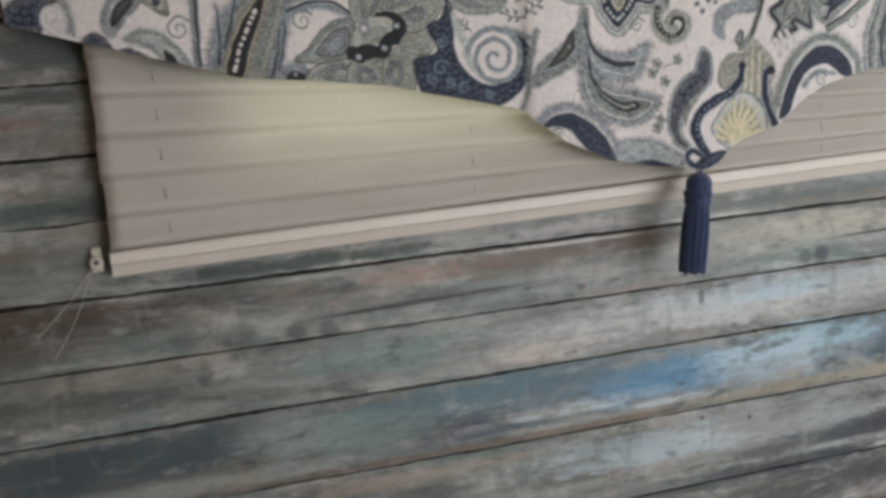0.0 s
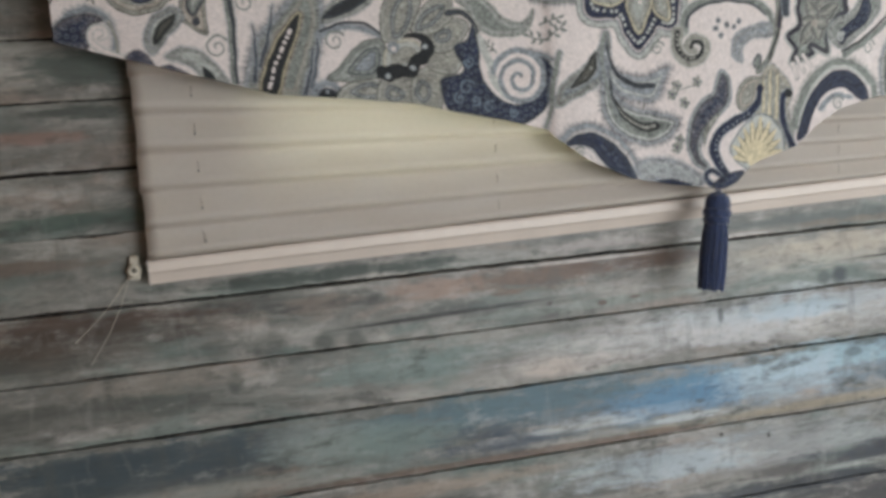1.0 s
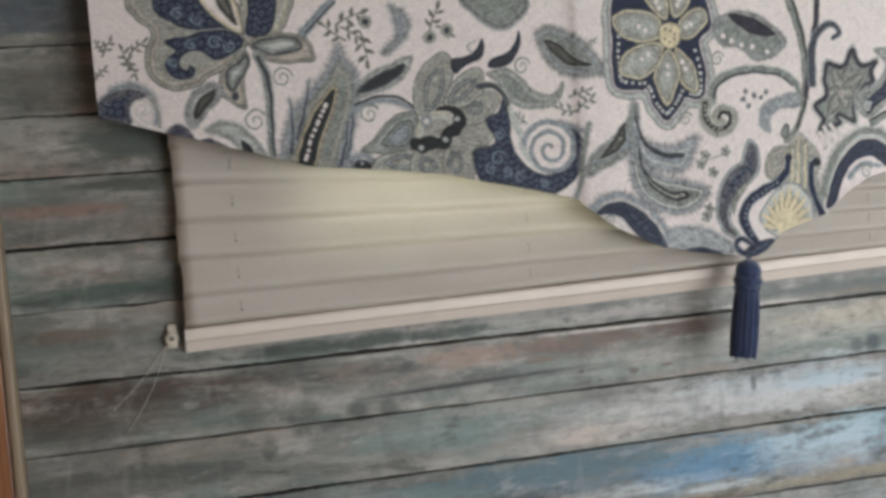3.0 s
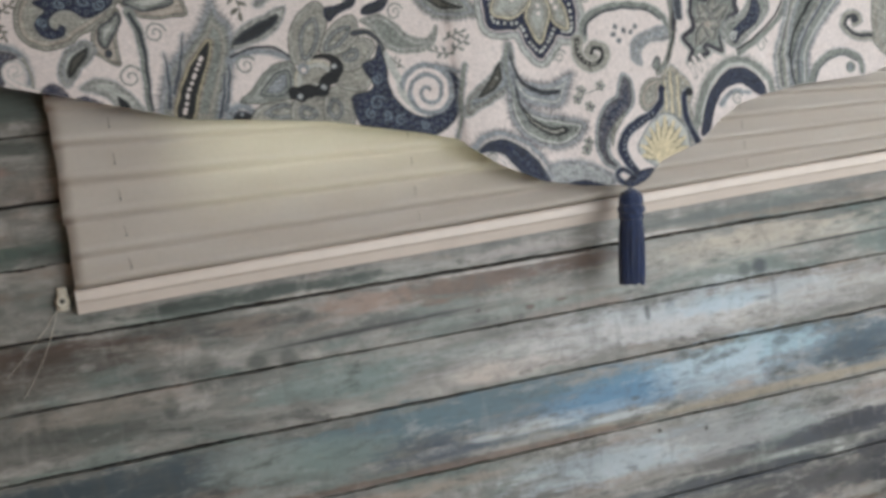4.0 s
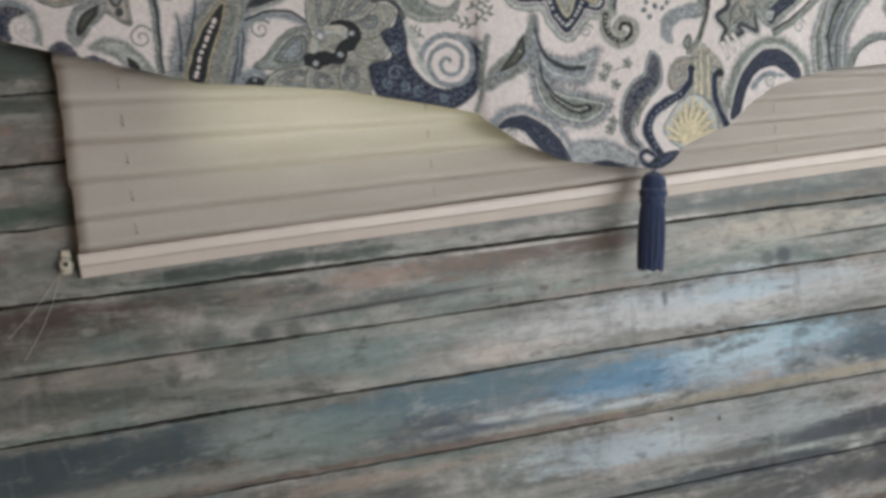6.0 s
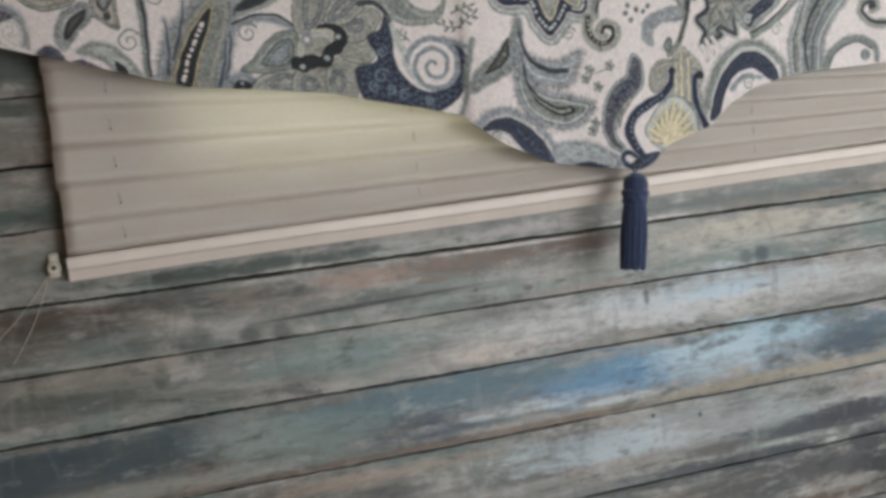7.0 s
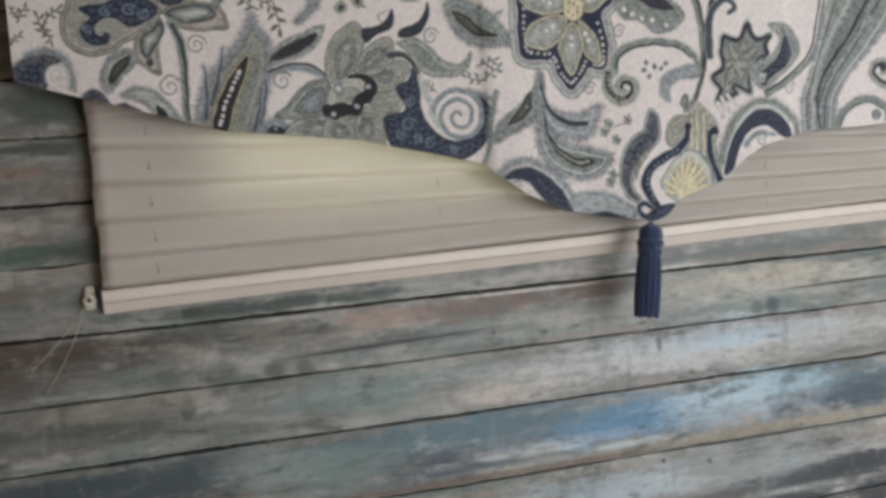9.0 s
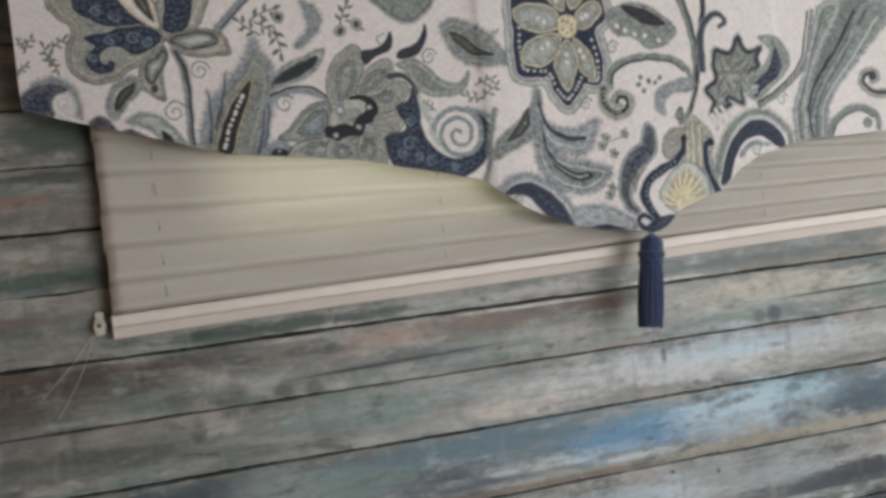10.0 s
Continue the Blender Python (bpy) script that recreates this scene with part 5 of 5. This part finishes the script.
# ---- tassel at the valance's point ----
TX, TY = TIP[0] - 0.001, -0.0660
tassel = thing("tassel", "navy yarn tassel hanging from the valance point", "tassel", (TX - 0.0224, TY, 0.9300))
tassel.rotation_euler = (0, radians(7.5), 0)
skirt_rows = [(0.0128, 0.0), (0.0144, 0.004), (0.0150, 0.020), (0.0150, 0.045), (0.0147, 0.062), (0.0138, 0.074), (0.0122, 0.080)]
skirt = part("skirt", turned(skirt_rows, 72, lambda a, k: 1 + 0.035 * math.sin(a * 12) + 0.03 * math.sin(a * 5 + 1) * (1 - k / 8)), YARN, tassel)
rng = random.Random(4)
for i in range(34):
    a = math.tau * i / 34 + rng.uniform(-0.05, 0.05)
    r = 0.0146 + rng.uniform(-0.0004, 0.0008)
    foot = -rng.uniform(0.0, 0.0025)
    pts = [(math.cos(a) * r * q, math.sin(a) * r * q, z) for q, z in ((0.84, 0.079), (0.97, 0.066), (1.03, 0.045), (1.04, 0.02), (0.97 + rng.uniform(-0.04, 0.04), foot))]
    part("strand", cord(pts, 0.00125, 5), YARN, skirt)
part("neck_wrap", turned([(0.0125, 0.078), (0.0148, 0.080), (0.0158, 0.083), (0.0152, 0.086), (0.0150, 0.0875), (0.0166, 0.089), (0.0174, 0.093), (0.0164, 0.096), (0.0142, 0.098)], 28,
                           lambda a, k: 1 + 0.03 * math.sin(a * 9 + k)), YARN, tassel)
part("head", turned([(0.0136, 0.096), (0.0152, 0.100), (0.0150, 0.107), (0.0124, 0.1125), (0.0075, 0.1165), (0.004, 0.118)], 28, lambda a, k: 1 + 0.025 * math.sin(a * 8)), YARN, tassel)
part("hanging_loop", cord([(0.000, 0, 0.116), (-0.003, 0.001, 0.121), (-0.002, 0.003, 0.127), (0.002, 0.004, 0.127), (0.003, 0.002, 0.121), (0.000, 0, 0.116)], 0.0014), YARN, tassel)


# ---- planks of the window wall ----
WIDE = {0.976: 0.0007, 1.128: 0.0011, 0.823: 0.0004, 1.058: -0.0003}  # joints that gape more or less than the rest
SEAMS = [0.0, 0.09, 0.18, 0.27, 0.36, 0.45, 0.540, 0.630, 0.731, 0.823, 0.899, 0.976, 1.058, 1.128, 1.204, 1.270, 1.346, 1.42, 1.50, 1.58, 1.66, 1.75, 1.84, 1.92, 1.998]
PX0, PX1 = -0.180, W1 - 0.002


def plank_mesh(x0, x1, z0, z1, seed):
    """A board with softly uneven long edges, proud of the dark joints."""
    bm = bmesh.new()
    n = max(4, int((x1 - x0) / (0.005 if 0.5 < z0 < 1.4 else 0.05)))
    rows = []
    for i in range(n + 1):
        x = x0 + (x1 - x0) * i / n
        lo = z0 + 0.0006 + WIDE.get(z0, 0.0) + 0.0016 * max(0.0, 0.25 + noise.noise((x * 13, seed, 0))) * (0.8 + 1.2 * noise.noise((x * 4, seed, 5))) + 0.0007 * noise.noise((x * 45, seed, 2)) + 0.0011 * noise.noise((x * 150, seed, 8)) + 0.0014 * noise.noise((x * 2.2, seed, 4))
        hi = z1 - 0.0006 - WIDE.get(z1, 0.0) - 0.0016 * max(0.0, 0.25 + noise.noise((x * 13, seed + 3.7, 9))) * (0.8 + 1.2 * noise.noise((x * 4, seed + 3.7, 7))) + 0.0007 * noise.noise((x * 45, seed + 3.7, 6)) + 0.0011 * noise.noise((x * 150, seed + 3.7, 3)) + 0.0014 * noise.noise((x * 2.2, seed + 3.7, 4))
        rows.append([bm.verts.new(p) for p in ((x, 0.0095, lo), (x, 0.0010, lo), (x, 0.0, lo + 0.0012), (x, 0.0, hi - 0.0012), (x, 0.0010, hi), (x, 0.0095, hi))])
    for a, b in zip(rows, rows[1:]):
        for k in range(5):
            bm.faces.new((a[k], a[k + 1], b[k + 1], b[k]))
    bm.faces.new(rows[0])
    bm.faces.new(rows[-1])
    return bm


for k, (z0, z1) in enumerate(zip(SEAMS, SEAMS[1:])):
    spans = [(PX0, PX1)]
    if z1 > OPEN[2] + 0.03 and z0 < OPEN[3]:
        spans = [(PX0, OPEN[0]), (OPEN[1], PX1)]
    for x0, x1 in spans:
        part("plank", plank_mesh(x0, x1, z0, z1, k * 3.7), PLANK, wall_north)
